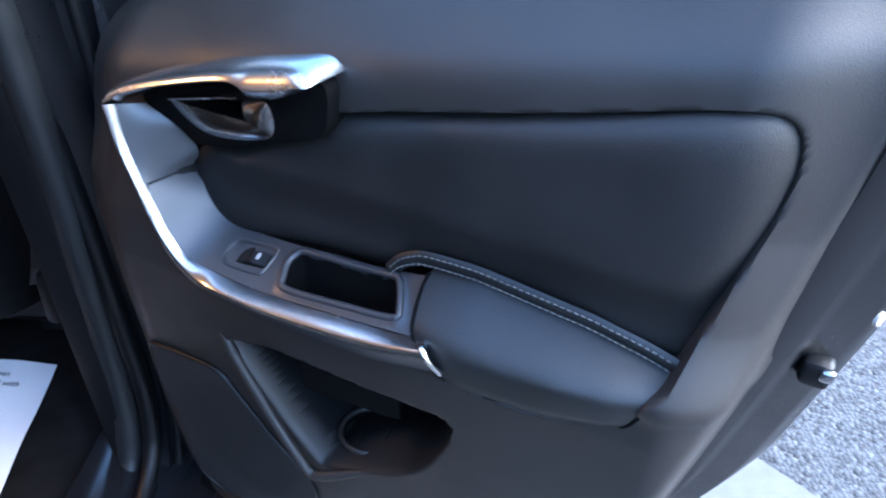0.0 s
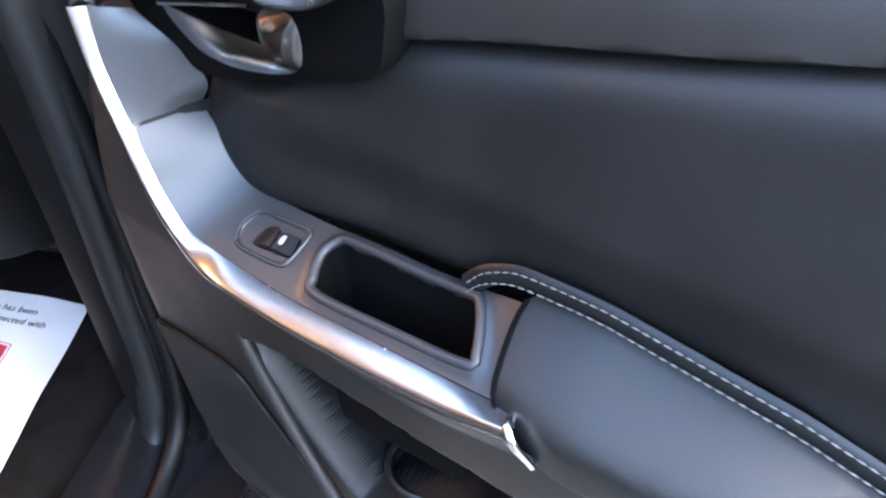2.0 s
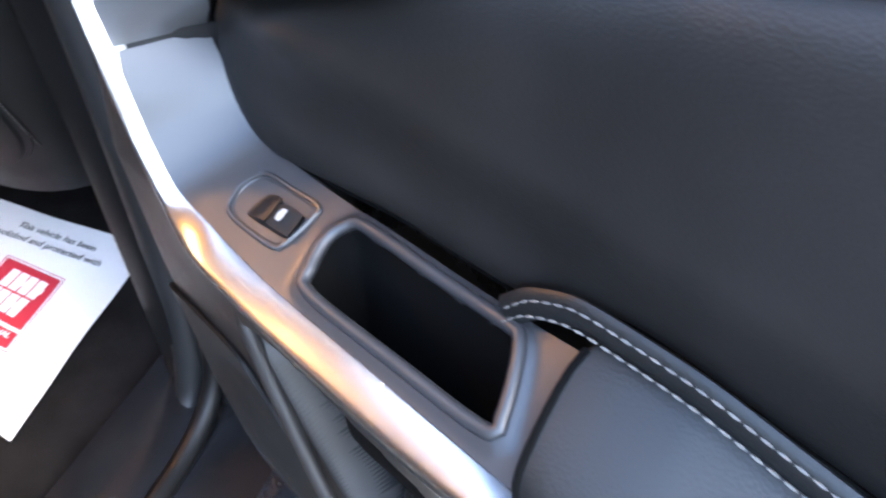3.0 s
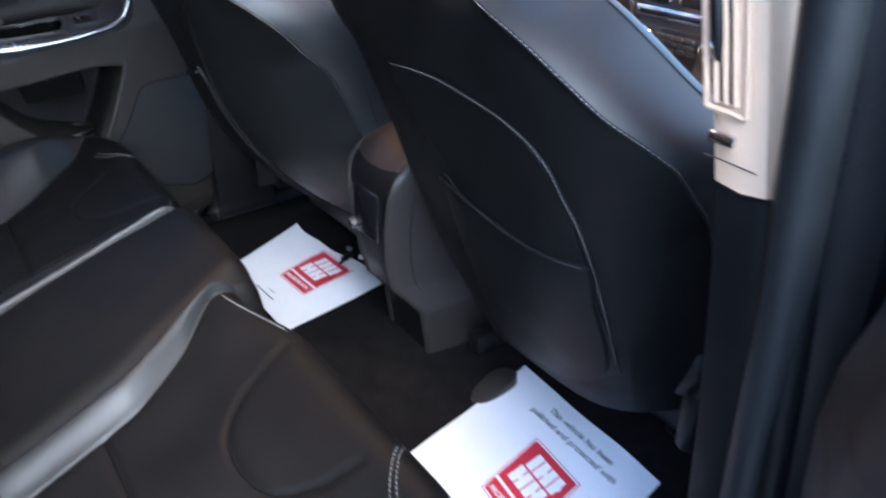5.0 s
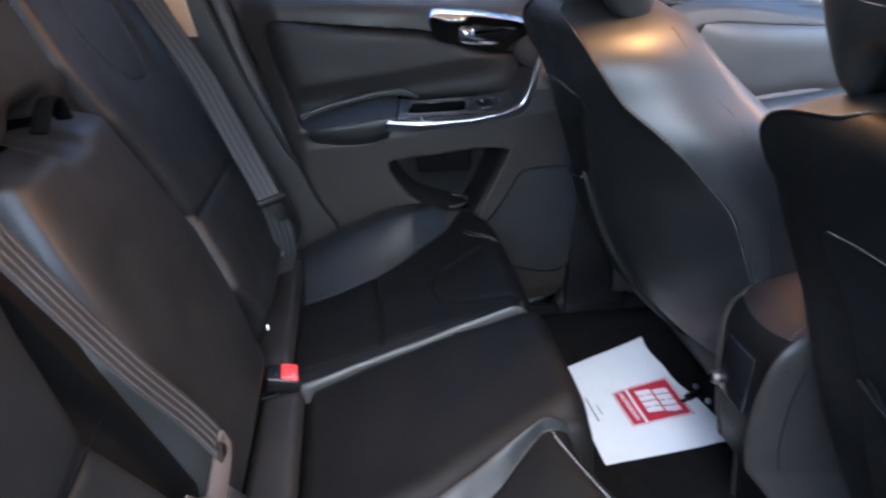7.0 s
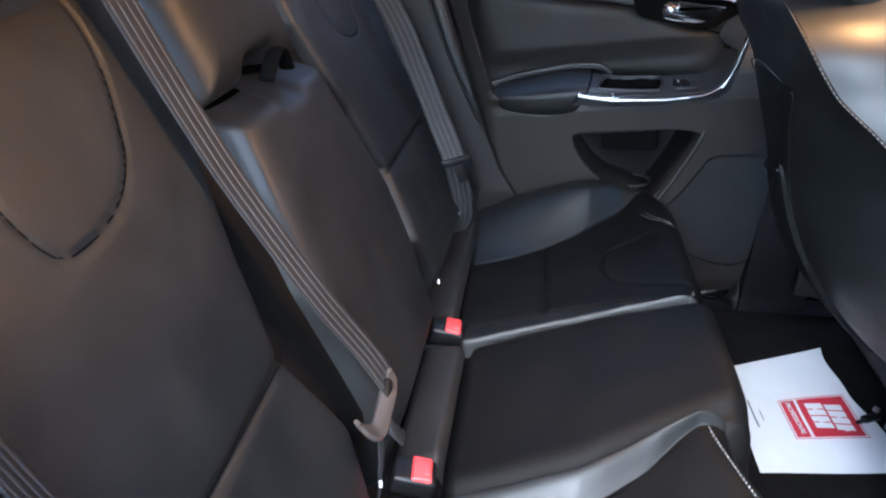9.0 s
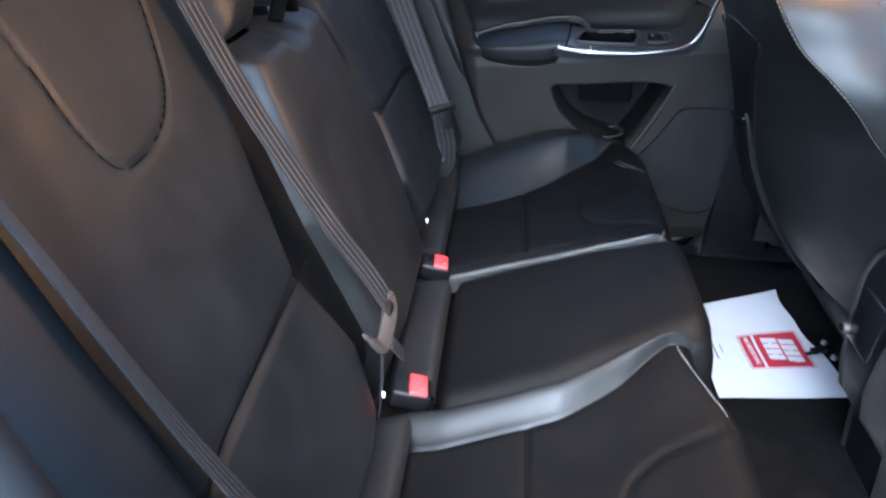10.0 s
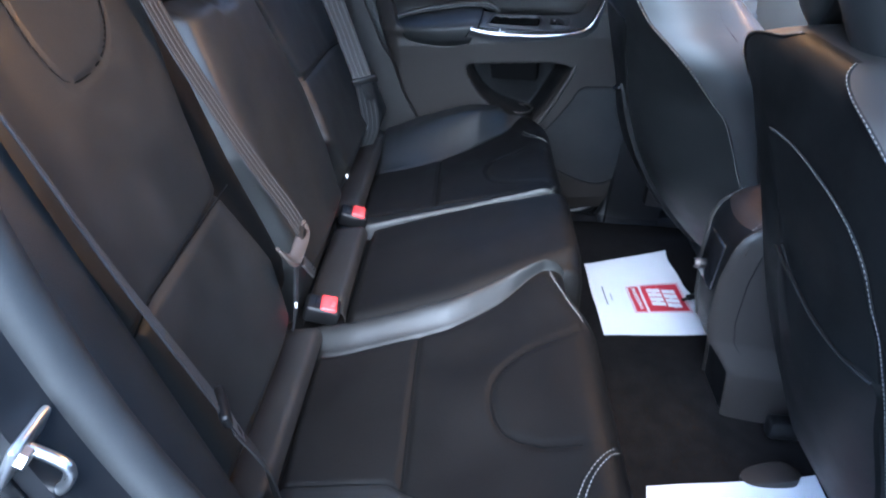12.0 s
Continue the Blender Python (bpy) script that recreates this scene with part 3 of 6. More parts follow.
def rear_door(side, turn, label):
    """A rear door with its trim. side: 1 right, -1 left."""
    ob = thing("rear_door", label=label, category="car door", group="rear doors", turn=turn)
    W = lambda u, z, w: (-side * w, -u, z)
    # Trim panel.
    nz, nu = 330, 280
    flat = []
    for j in range(nz):
        for i in range(nu):
            a, b = i / (nu - 1), j / (nz - 1)
            z = 0.46 + b * 0.90
            u0, u1 = -0.012, door_rear_edge(min(z, 1.3))
            z = 0.46 + b * (door_top(u0 + a * (u1 - u0)) + 0.035 - 0.46)
            front = u0 + 0.03 * smooth(1.10, 1.2, z)
            flat.append((front + a * (door_rear_edge(z) - front), z))
    deep_ = zip(flat, inside_many(RECESS, flat), inside_many(BIN_C, flat))
    v, f = loft(np.array([W(u, z, door_surface(u, z, r, b)) for (u, z), r, b in deep_]).reshape(nz, nu, 3))
    mid = np.array([v[list(q)].mean(0) for q in f])
    gone = inside_many(SLOT, np.c_[-mid[:, 1], mid[:, 2]]) > 0
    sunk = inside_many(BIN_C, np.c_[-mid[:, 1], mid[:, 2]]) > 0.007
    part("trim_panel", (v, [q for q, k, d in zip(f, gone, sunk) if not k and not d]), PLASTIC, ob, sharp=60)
    # Inside the bin a darker plastic stands in for shade.
    part("bin_dark_inside", (v, [q for q, d in zip(f, sunk) if d]), PLASTIC2, ob, "door bin inside coloured darker for its shade", sharp=60)
    # Painted shell behind the trim.
    rows = []
    zs = np.linspace(0.40, 1.24, 40)
    for w in (0.115, 0.10, 0.055, 0.04, 0.0, -0.035):
        grow = {0.115: -0.02, 0.10: 0.010, 0.055: 0.028, 0.04: 0.055, 0.0: 0.076, -0.035: 0.085}[w]
        rows.append([W(door_rear_edge(z) + grow, z - (0.03 if grow > 0 else 0.0) * (z < 0.6), w) for z in zs])
    part("door_edge", loft(rows), JAMB, ob, "glossy black painted door edge")
    shell = loft([[W(-0.02 + 0.02 * (w > 0.05), z, w) for w in (0.10, 0.03, -0.03)] + [W(u * (door_rear_edge(z) + 0.05), z, -0.035 - 0.02 * math.sin(math.pi * u)) for u in (0.25, 0.5, 0.75, 1.0)] for z in np.linspace(0.40, 1.26, 14)])
    part("outer_skin", shell, PAINT, ob)
    bottom = loft([[W(0.02, 0.47, w) for w in (0.12, 0.0, -0.035)], [W(0.40, 0.46, w) for w in (0.12, 0.0, -0.035)]])
    part("door_bottom", bottom, JAMB, ob)
    part("sill_strip", tube([W(0.05, door_top(0.05) + 0.03, 0.03), W(0.75, door_top(0.75) + 0.03, 0.03)], 0.012, seg=8), RUBBER, ob)
    glass = loft([[W(0.06, door_top(0.06) + 0.02, 0.0), W(0.30, door_top(0.3) + 0.02, 0.0), W(0.74, door_top(0.74) + 0.02, 0.0)], [W(0.11, 1.56, 0.09), W(0.35, 1.57, 0.09), W(0.72, 1.54, 0.09)]])
    part("window_pane", glass, DARKGLASS, ob, "dark tinted side window glass")
    part("window_frame", tube(curve([W(0.03, 1.20, 0.0), W(0.10, 1.58, 0.09), W(0.35, 1.60, 0.09), W(0.74, 1.56, 0.09), W(0.80, 1.30, 0.02)], 40), 0.018, seg=8), PLASTIC2, ob)
    # Upholstered insert.
    lift = lambda s: 0.028 * (1 - (1 - s) ** 10)
    rim_w = lambda u, z: soft_min(0.1475 + 0.012 * (1 - smooth(0.20, 0.34, u)) + 0.007 * (1 - smooth(1.02, 1.07, z)), door_plain(u, z) - 0.001)

    def insert_at(u, z, s):
        full = 0.35 + 0.65 * smooth(1.030, 1.085, z) * smooth(0.18, 0.28, u)
        return W(u, z, rim_w(u, z) + (lift(s) * full - 0.006 if s >= 0 else -0.026))

    ins = part("insert", pad(INSERT_C, insert_at, rings=18, centre=(0.45, 1.09)), MATTE, ob, "soft matte black leather insert")
    part("insert_joint", tube([insert_at(u, z, 0.0) for u, z in INSERT_C], 0.0019, seg=6, closed=True), DEEPBLACK, ins)
    # Ledge with corner panel, switch and grab pocket: from the silver strip (lo) to the insert (hi), as (u, z, w).
    def ledge(lo, hi, dent=None):
        def at(a, b):
            p = smooth_row(lo, a) * (1 - b) + smooth_row(hi, a) * b
            u, z, w = p
            if dent is not None:
                d = inside(dent, (a * 8, b))
                z -= 0.135 * smooth(0.0, 0.10, d) - 0.0022 * np.exp(-(((d + 0.05) / 0.07) ** 2))
                w -= 0.012 * smooth(0.0, 0.10, d)
            return np.array([u, z, w])
        return at

    lo = np.array([(0.164, 1.045, 0.208), (0.1746, 1.0235, 0.208), (0.1862, 1.0003, 0.208), (0.205, 0.981, 0.208), (0.2385, 0.976, 0.208), (0.2927, 0.9745, 0.209), (0.3559, 0.9795, 0.209), (0.4133, 0.986, 0.210), (0.4690, 0.9935, 0.211)])
    hi = np.array([(0.1775, 1.049, 0.160), (0.1915, 1.031, 0.160), (0.203, 1.014, 0.160), (0.2178, 1.0035, 0.160), (0.242, 0.9995, 0.160), (0.297, 1.0005, 0.160), (0.347, 1.0045, 0.160), (0.394, 1.008, 0.160), (0.447, 1.021, 0.165)])
    dent = curve([(5.26, 0.32), (5.15, 0.62), (5.22, 0.82), (5.38, 0.885), (6.26, 0.875), (7.24, 0.87), (7.41, 0.78), (7.48, 0.32), (7.38, 0.19), (6.5, 0.165), (5.43, 0.16)], 80, True)
    L = ledge(lo, hi, dent)
    P = lambda a, b, up=0.0: W(*(lambda q: (q[0] + 0.2 * up, q[1] + 0.93 * up, q[2] + 0.25 * up))(L(a / 8, b)))
    v, f = loft([[P(a, b) for a in np.linspace(0, 8, 220)] for b in np.linspace(0, 1, 90)])
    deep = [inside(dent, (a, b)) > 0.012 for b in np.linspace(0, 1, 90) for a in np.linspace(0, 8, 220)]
    part("switch_panel", (v, [q for q in f if not any(deep[i] for i in q)]), SATIN, ob, "smooth graphite plastic shelf", sharp=70)
    # Pocket walls take the deepest black to stand in for shade.
    part("pocket_dark_walls", (v, [q for q in f if any(deep[i] for i in q)]), DEEPBLACK, ob, "pocket walls coloured near black for their shade", sharp=70)
    lo2 = np.array([(0.144, 1.121, 0.206), (0.1485, 1.092, 0.208), (0.1565, 1.066, 0.208), (0.1635, 1.0475, 0.208)])
    hi2 = np.array([(0.158, 1.118, 0.185), (0.183, 1.098, 0.176), (0.192, 1.073, 0.164), (0.1775, 1.0515, 0.160)])
    C = ledge(lo2, hi2)
    part("corner_panel", loft([[W(*C(a, b)) for a in np.linspace(0, 1, 24)] for b in np.linspace(0, 1, 12)]), SATINSHEEN, ob, "flat graphite corner panel, lightened for its sky sheen")
    under = lambda u, z, w: W(u, z - 0.006, w - 0.008)
    part("panel_joint", loft([[under(*C(0.85, b)) for b in np.linspace(0, 1, 6)], [under(*L(0.04, b)) for b in np.linspace(0, 1, 6)]]), PLASTIC2, ob)
    part("pocket_rim", tube([P(a, b, 0.0002) for a, b in (dent - dent.mean(0)) * (1.01, 1.03) + dent.mean(0)], 0.0034, seg=10, closed=True), SATIN, ob)
    # Window switch.
    sw = part("switch_bezel", tube([P(a, b, 0.0006) for a, b in curve([(3.95, 0.28), (3.85, 0.45), (3.87, 0.62), (4.02, 0.75), (4.40, 0.79), (4.76, 0.815), (4.82, 0.72), (4.82, 0.36), (4.74, 0.26), (4.27, 0.21), (4.06, 0.22)], 60, True)], 0.0014, seg=6, closed=True), SATIN, ob)
    part("switch_well", pad(curve([(3.99, 0.31), (3.90, 0.46), (3.92, 0.61), (4.04, 0.71), (4.40, 0.755), (4.74, 0.775), (4.79, 0.70), (4.79, 0.38), (4.72, 0.29), (4.27, 0.245), (4.08, 0.255)], 44, True), lambda a, b, s: P(a, b, 0.0006 - 0.0035 * max(s, 0) ** 0.5), rings=6, skirt=False), SATIN, sw)
    part("switch_rocker", pad([(4.24, 0.33), (4.23, 0.45), (4.26, 0.60), (4.36, 0.63), (4.46, 0.63), (4.50, 0.58), (4.53, 0.46), (4.54, 0.36), (4.44, 0.34), (4.33, 0.33)], lambda a, b, s: P(a, b, (-0.002 if s < 0 else 0.001 + 0.006 * smooth(4.24, 4.50, a))), rings=8), PLASTIC2, sw)
    part("switch_key", pad([(4.55, 0.36), (4.53, 0.46), (4.50, 0.58), (4.62, 0.625), (4.77, 0.645), (4.80, 0.52), (4.82, 0.40), (4.68, 0.375)], lambda a, b, s: P(a, b, -0.002 if s < 0 else 0.006 - 0.002 * smooth(4.55, 4.8, a)), rings=5), PLASTIC2, sw)
    part("switch_mark", pad([(4.60, 0.44), (4.575, 0.50), (4.585, 0.565), (4.635, 0.575), (4.655, 0.50), (4.655, 0.445)], lambda a, b, s: P(a, b, 0.0066), rings=2, skirt=False), MARK, sw, "white printed window mark")
    # Armrest.
    def arm_at(u, z, s):
        k = 1 - (1 - max(s, 0)) ** 5
        peak = np.interp(u, [0.44, 0.50, 0.58, 0.62, 0.655], [0.2165, 0.2165, 0.210, 0.203, 0.193])
        seam_z = np.interp(u, [0.44, 0.49, 0.5636, 0.61, 0.655], [1.028, 1.034, 1.0275, 1.0215, 1.012])
        top = 0.157 + (peak - 0.157) * (seam_z - z) / max(0.006, seam_z - 0.9975)
        front = peak - 0.16 * (0.998 - z) - 2.2 * max(0.0, 0.965 + 0.10 * max(0.0, u - 0.56) - z) ** 1.35
        belly = -math.log(math.exp(-110 * top) + math.exp(-110 * front)) / 110 + 0.004
        foot = belly - 0.0045
        return W(u, z, foot + (belly - foot) * k if s >= 0 else foot - 0.04)

    arm_pad = part("armrest", pad(curve(ARM, 120, True), arm_at, rings=16, centre=(0.55, 0.99)), LEATHER, ob, "padded black armrest")
    part("armrest_joint", tube([arm_at(u, z, 0.0) for u, z in curve(ARM, 120, True)[0:75]], 0.0018, seg=6), DEEPBLACK, arm_pad)
    seam = curve([(0.4065, 1.0104), (0.4168, 1.0223), (0.4307, 1.030), (0.4417, 1.0327), (0.4632, 1.034), (0.489, 1.0345), (0.515, 1.0325), (0.5395, 1.0304), (0.5636, 1.0282), (0.587, 1.026), (0.610, 1.0219), (0.6327, 1.0174), (0.6535, 1.0117)], 130)
    seam_w = lambda u, z: rim_w(u, z) + 0.0130
    part("seam_welt", tube([W(u, z + 0.003, seam_w(u, z) - 0.0035) for u, z in seam], 0.0070, seg=10, flat=0.5, up=(side, 0, 0)), LEATHER, arm_pad)
    for off in (0.0036, -0.0036):
        line = [W(u, z + 0.003 + off, seam_w(u, z) + 0.0002 + (0.0012 if off < 0 else -0.0004)) for u, z in seam]
        part("stitching", dashes(line, 0.0042, 0.0016, 0.00065), THREAD, arm_pad, "pale grey twin stitching")
    # Silver strip from the handle down and along the shelf.
    inner = curve([(0.1441, 1.1215), (0.1506, 1.0843), (0.1642, 1.0469), (0.1746, 1.0235), (0.1862, 1.0003), (0.2050, 0.9810), (0.2385, 0.9758), (0.2927, 0.9743), (0.3559, 0.9794), (0.4133, 0.9857), (0.4690, 0.9935)], 110)
    ridge_ = curve([(0.1400, 1.1225), (0.1475, 1.0835), (0.1612, 1.0478), (0.1690, 1.0258), (0.1790, 1.0050), (0.1960, 0.9828), (0.2240, 0.9705), (0.2570, 0.9700), (0.3085, 0.9693), (0.3695, 0.9738), (0.4250, 0.9808), (0.4735, 0.9930)], 110)
    under_ = curve([(0.1300, 1.1180), (0.1370, 1.0790), (0.1510, 1.0428), (0.1590, 1.0206), (0.1680, 0.9983), (0.1785, 0.9725), (0.2090, 0.9550), (0.2500, 0.9565), (0.3030, 0.9535), (0.3650, 0.9548), (0.4225, 0.9582), (0.4880, 0.9725)], 110)
    rows = []
    for k, (p, q, r) in enumerate(zip(inner, ridge_, under_)):
        g, h = 0.0092 * smooth(0.185, 0.26, q[0]), 0.0100 * smooth(0.185, 0.26, q[0])
        rim = [(p, 0.200), (p, 0.206), (p * 0.92 + q * 0.08, 0.208 + 0.1 * g), (p * 0.6 + q * 0.4, 0.2125 + 0.40 * g), (p * 0.2 + q * 0.8, 0.2150 + 0.80 * g), (q, 0.2160 + 0.93 * g), (q * 0.9 + r * 0.1, 0.2165 + g), (q * 0.75 + r * 0.25, 0.2160 + 1.02 * g), (q * 0.5 + r * 0.5, 0.2140 + 0.92 * g), (q * 0.25 + r * 0.75, 0.2112 + 0.80 * g), (r, 0.2080 + h), (r, 0.188)]
        rows.append([W(*a, w) for a, w in rim])
    v, f = loft(rows)
    # Lower faces of the strip get dark graphite in place of reflected ground.
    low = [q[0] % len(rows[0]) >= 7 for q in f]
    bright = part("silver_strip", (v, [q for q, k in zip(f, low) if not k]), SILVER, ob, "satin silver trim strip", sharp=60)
    part("strip_underside", (v, [q for q, k in zip(f, low) if k]), SATIN, bright, "underside of the silver strip, darkened as a ground reflection", sharp=60)
    end = [W(*a, w) for a, w in ((inner[-1], 0.208), (ridge_[-1], 0.2255), (under_[-1], 0.2205))]
    part("strip_end", tube(curve(end, 14), np.interp(np.arange(14), [0, 4, 13], [0.0018, 0.003, 0.0018]), seg=8), CHROME, ob)
    # Handle: silver bar, dark housing, chrome lever.
    hous = curve([(0.150, 1.122), (0.21, 1.149), (0.30, 1.172), (0.352, 1.176), (0.358, 1.150), (0.348, 1.128), (0.300, 1.112), (0.250, 1.097), (0.210, 1.090), (0.188, 1.103)], 110, True)
    part("handle_housing", pad(hous, lambda u, z, s: W(u, z, 0.178 + (0.006 * (1 - abs(2 * s - 0.6)) if s >= 0 else -0.05) - 0.05 * smooth(0.012, 0.022, inside(WELL, (u, z)))), rings=16, centre=(0.24, 1.128)), DEEPBLACK, ob, "dark recessed handle housing")
    top = curve([(0.1255, 1.1235), (0.1320, 1.1315), (0.1520, 1.1410), (0.190, 1.1538), (0.2507, 1.1714), (0.3080, 1.1838), (0.344, 1.1905), (0.3575, 1.1860), (0.3610, 1.1805)], 80)
    bot = curve([(0.1300, 1.1160), (0.1450, 1.1215), (0.1560, 1.1300), (0.190, 1.1435), (0.2357, 1.1565), (0.2800, 1.1668), (0.2955, 1.1620), (0.2990, 1.1585), (0.3242, 1.1618), (0.3440, 1.171), (0.3600, 1.1798)], 80)
    rows = []
    for p, q in zip(top, bot):
        rows.append([W(*(p * (1 - t) + q * t), w) for t, w in zip((0, 0, 0.15, 0.4, 0.7, 0.95, 1, 1), (0.16, 0.190, 0.200, 0.207, 0.2085, 0.204, 0.198, 0.165))])
    bar = part("handle_bar", loft(rows), SILVER, ob, "satin silver handle bar")
    lev = curve([(0.189, 1.129), (0.201, 1.117), (0.226, 1.106), (0.266, 1.108), (0.303, 1.121), (0.3005, 1.148), (0.274, 1.144), (0.269, 1.126), (0.231, 1.1125), (0.206, 1.121)], 100, True)
    part("lever", pad(lev, lambda u, z, s: W(u, z, 0.184 + (0.007 * (1 - (1 - s) ** 2) if s >= 0 else -0.01)), rings=6, centre=(0.286, 1.131)), DARKCHROME, bar, "chrome door lever")
    part("lever_rim", tube([W(u, z, 0.186) for u, z in curve([(0.189, 1.129), (0.232, 1.139), (0.270, 1.147)], 20)], 0.0012, seg=6), CHROME, bar)
    # Map pocket with its bar, and the speaker.
    strip = curve([(0.216, 0.893), (0.2358, 0.8542), (0.2547, 0.8235), (0.2807, 0.783), (0.308, 0.7459), (0.3185, 0.7341), (0.3299, 0.7325), (0.3752, 0.7535), (0.424, 0.779), (0.452, 0.806)], 70)
    part("pocket_bar", tube([W(u, z, 0.194 - 0.026 * smooth(0.31, 0.45, u)) for u, z in strip], np.interp(np.arange(70), [0, 5, 44, 52, 69], [0.003, 0.0062, 0.0062, 0.004, 0.003]), seg=10), PLASTIC, ob)
    ring = lambda r, z: [W(0.357 + r * math.cos(g), z, 0.128 + r * math.sin(g)) for g in np.linspace(0, 2 * math.pi, 36, endpoint=False)]
    part("cup_rim", tube(ring(0.034, 0.758), 0.0032, seg=8, closed=True), PLASTIC, ob)
    part("cup_holder", loft([ring(0.033, 0.758), ring(0.031, 0.72), ring(0.029, 0.69), ring(0.001, 0.69)], ring=True), DEEPBLACK, ob, "round dark cup holder")
    part("speaker_grille", pad(curve(SPEAKER, 110, True), lambda u, z, s: W(u, z, door_surface(u, z) + (0.0035 if s > 0 else (-0.004 if s < 0 else 0.001))), rings=10), GRILLE, ob, "charcoal perforated speaker grille")
    part("grille_joint", tube([W(u, z, door_surface(u, z) + 0.0024) for u, z in SPEAKER_C], 0.0026, seg=6, closed=True), RUBBER, ob)
    holes = []
    for i in range(70):
        for j in range(58):
            u, z = 0.12 + 0.0026 * i, 0.61 + 0.0034 * j + 0.0017 * (i % 2)
            d = math.hypot((u - 0.205) / 0.085, (z - 0.705) / 0.095)
            if d < 1 and inside(SPEAKER_C, (u, z)) > 0.006:
                w = door_surface(u, z) + 0.0038
                holes.append(([W(u - 0.0006, z, w), W(u, z - 0.001, w), W(u + 0.0006, z, w), W(u, z + 0.001, w)], [(0, 1, 2, 3)]))
    if holes:
        part("speaker_holes", join(*holes), RUBBER, ob, smooth=False)
    # Fittings on the rear edge.
    part("latch", rbox((0.022, 0.026, 0.026), W(0.752, 0.972, 0.052), 0.006), PLASTIC2, ob, "black plastic door latch")
    part("latch_jaw", rbox((0.008, 0.012, 0.012), W(0.760, 0.976, 0.062), 0.003), DARKCHROME, ob)
    part("clip", disc(0.0068, 0.004, W(0.781, 1.022, 0.028), (-side * 0.45, -0.9, 0), seg=20), CREAM, ob, "small pale round plug")
    return ob


SLOT = np.array([(0.190, 1.040), (0.195, 0.990), (0.225, 0.972), (0.240, 0.962), (0.330, 0.958), (0.465, 0.972), (0.462, 1.010), (0.450, 1.020), (0.400, 1.006), (0.300, 0.998), (0.230, 0.998), (0.205, 1.020)])
INSERT_C = curve(INSERT, 170, True) * (1.004, 1.012) - (0.0018, 0.0132)
SPEAKER_C = curve(SPEAKER, 110, True)
WELL = curve([(0.185, 1.128), (0.24, 1.155), (0.283, 1.163), (0.286, 1.150), (0.31, 1.150), (0.305, 1.120), (0.25, 1.103), (0.22, 1.105)], 60, True)
HINGE = (0.85, -0.12, 0.0)
rear_door(1, Matrix.Translation(HINGE) @ pose(0, 0, 0, 0, 0, 62), "wide-open rear car door with charcoal and silver trim")
LEFT = Matrix.Translation((-HINGE[0], HINGE[1] - 0.427, 1.0)) @ pose(0, 0, 0, 6.6) @ Matrix.Diagonal((1, 0.97, 0.97, 1)) @ Matrix.Translation((0, 0.393, -0.99))
rear_door(-1, LEFT, "closed rear car door with charcoal and silver trim")


# ---- windows, front doors, lamp in the roof ----
def pane(name, corners, label, mat=GLASS):
    """A thin sheet of window glass."""
    g = part(name, loft([corners[:2], [corners[3], corners[2]]]), mat)
    g.visible_shadow = mat is DARKGLASS
    return tagged(g, label, "window", kind="structure")


pane("window_1", [(-0.72, 1.06, 1.0), (0.72, 1.06, 1.0), (0.58, 0.44, 1.56), (-0.58, 0.44, 1.56)], "clear sloping windscreen glass")
pane("window_2", [(-0.62, -2.05, 1.16), (0.62, -2.05, 1.16), (0.56, -1.72, 1.52), (-0.56, -1.72, 1.52)], "dark tinted rear window glass", DARKGLASS)
wall("wall_tail", [(-0.85, -2.06, 0.35), (0.85, -2.06, 0.35), (0.82, -2.06, 1.16), (-0.82, -2.06, 1.16)], PAINT, "glossy black tailgate", "car body", (0, -0.05, 0))
wall("shelf_rear", [(-0.72, -1.30, 1.15), (0.72, -1.30, 1.15), (0.72, -2.04, 1.13), (-0.72, -2.04, 1.13)], CARPET, "black load cover behind the seats", "load cover", (0, 0, 0.02))
def ceiling_lamp(x, y, z, label):
    """A lamp flush in the headlining: rim and glowing lens."""
    lamp = thing("ceiling_lamp", (x, y, z), label, "lamp", "ceiling lamps")
    part("lamp_rim", rbox((0.20, 0.13, 0.02), (x, y, z + 0.018), 0.01), BEIGE, lamp)
    part("lamp_lens", rbox((0.165, 0.095, 0.012), (x, y, z + 0.006), 0.004), LAMP, lamp, "glowing warm lens")


ceiling_lamp(-0.06, -0.30, 1.600, "lit warm reading lamp in the headlining")
ceiling_lamp(0.0, 0.36, 1.540, "lit warm map lamp ahead of the front seats")


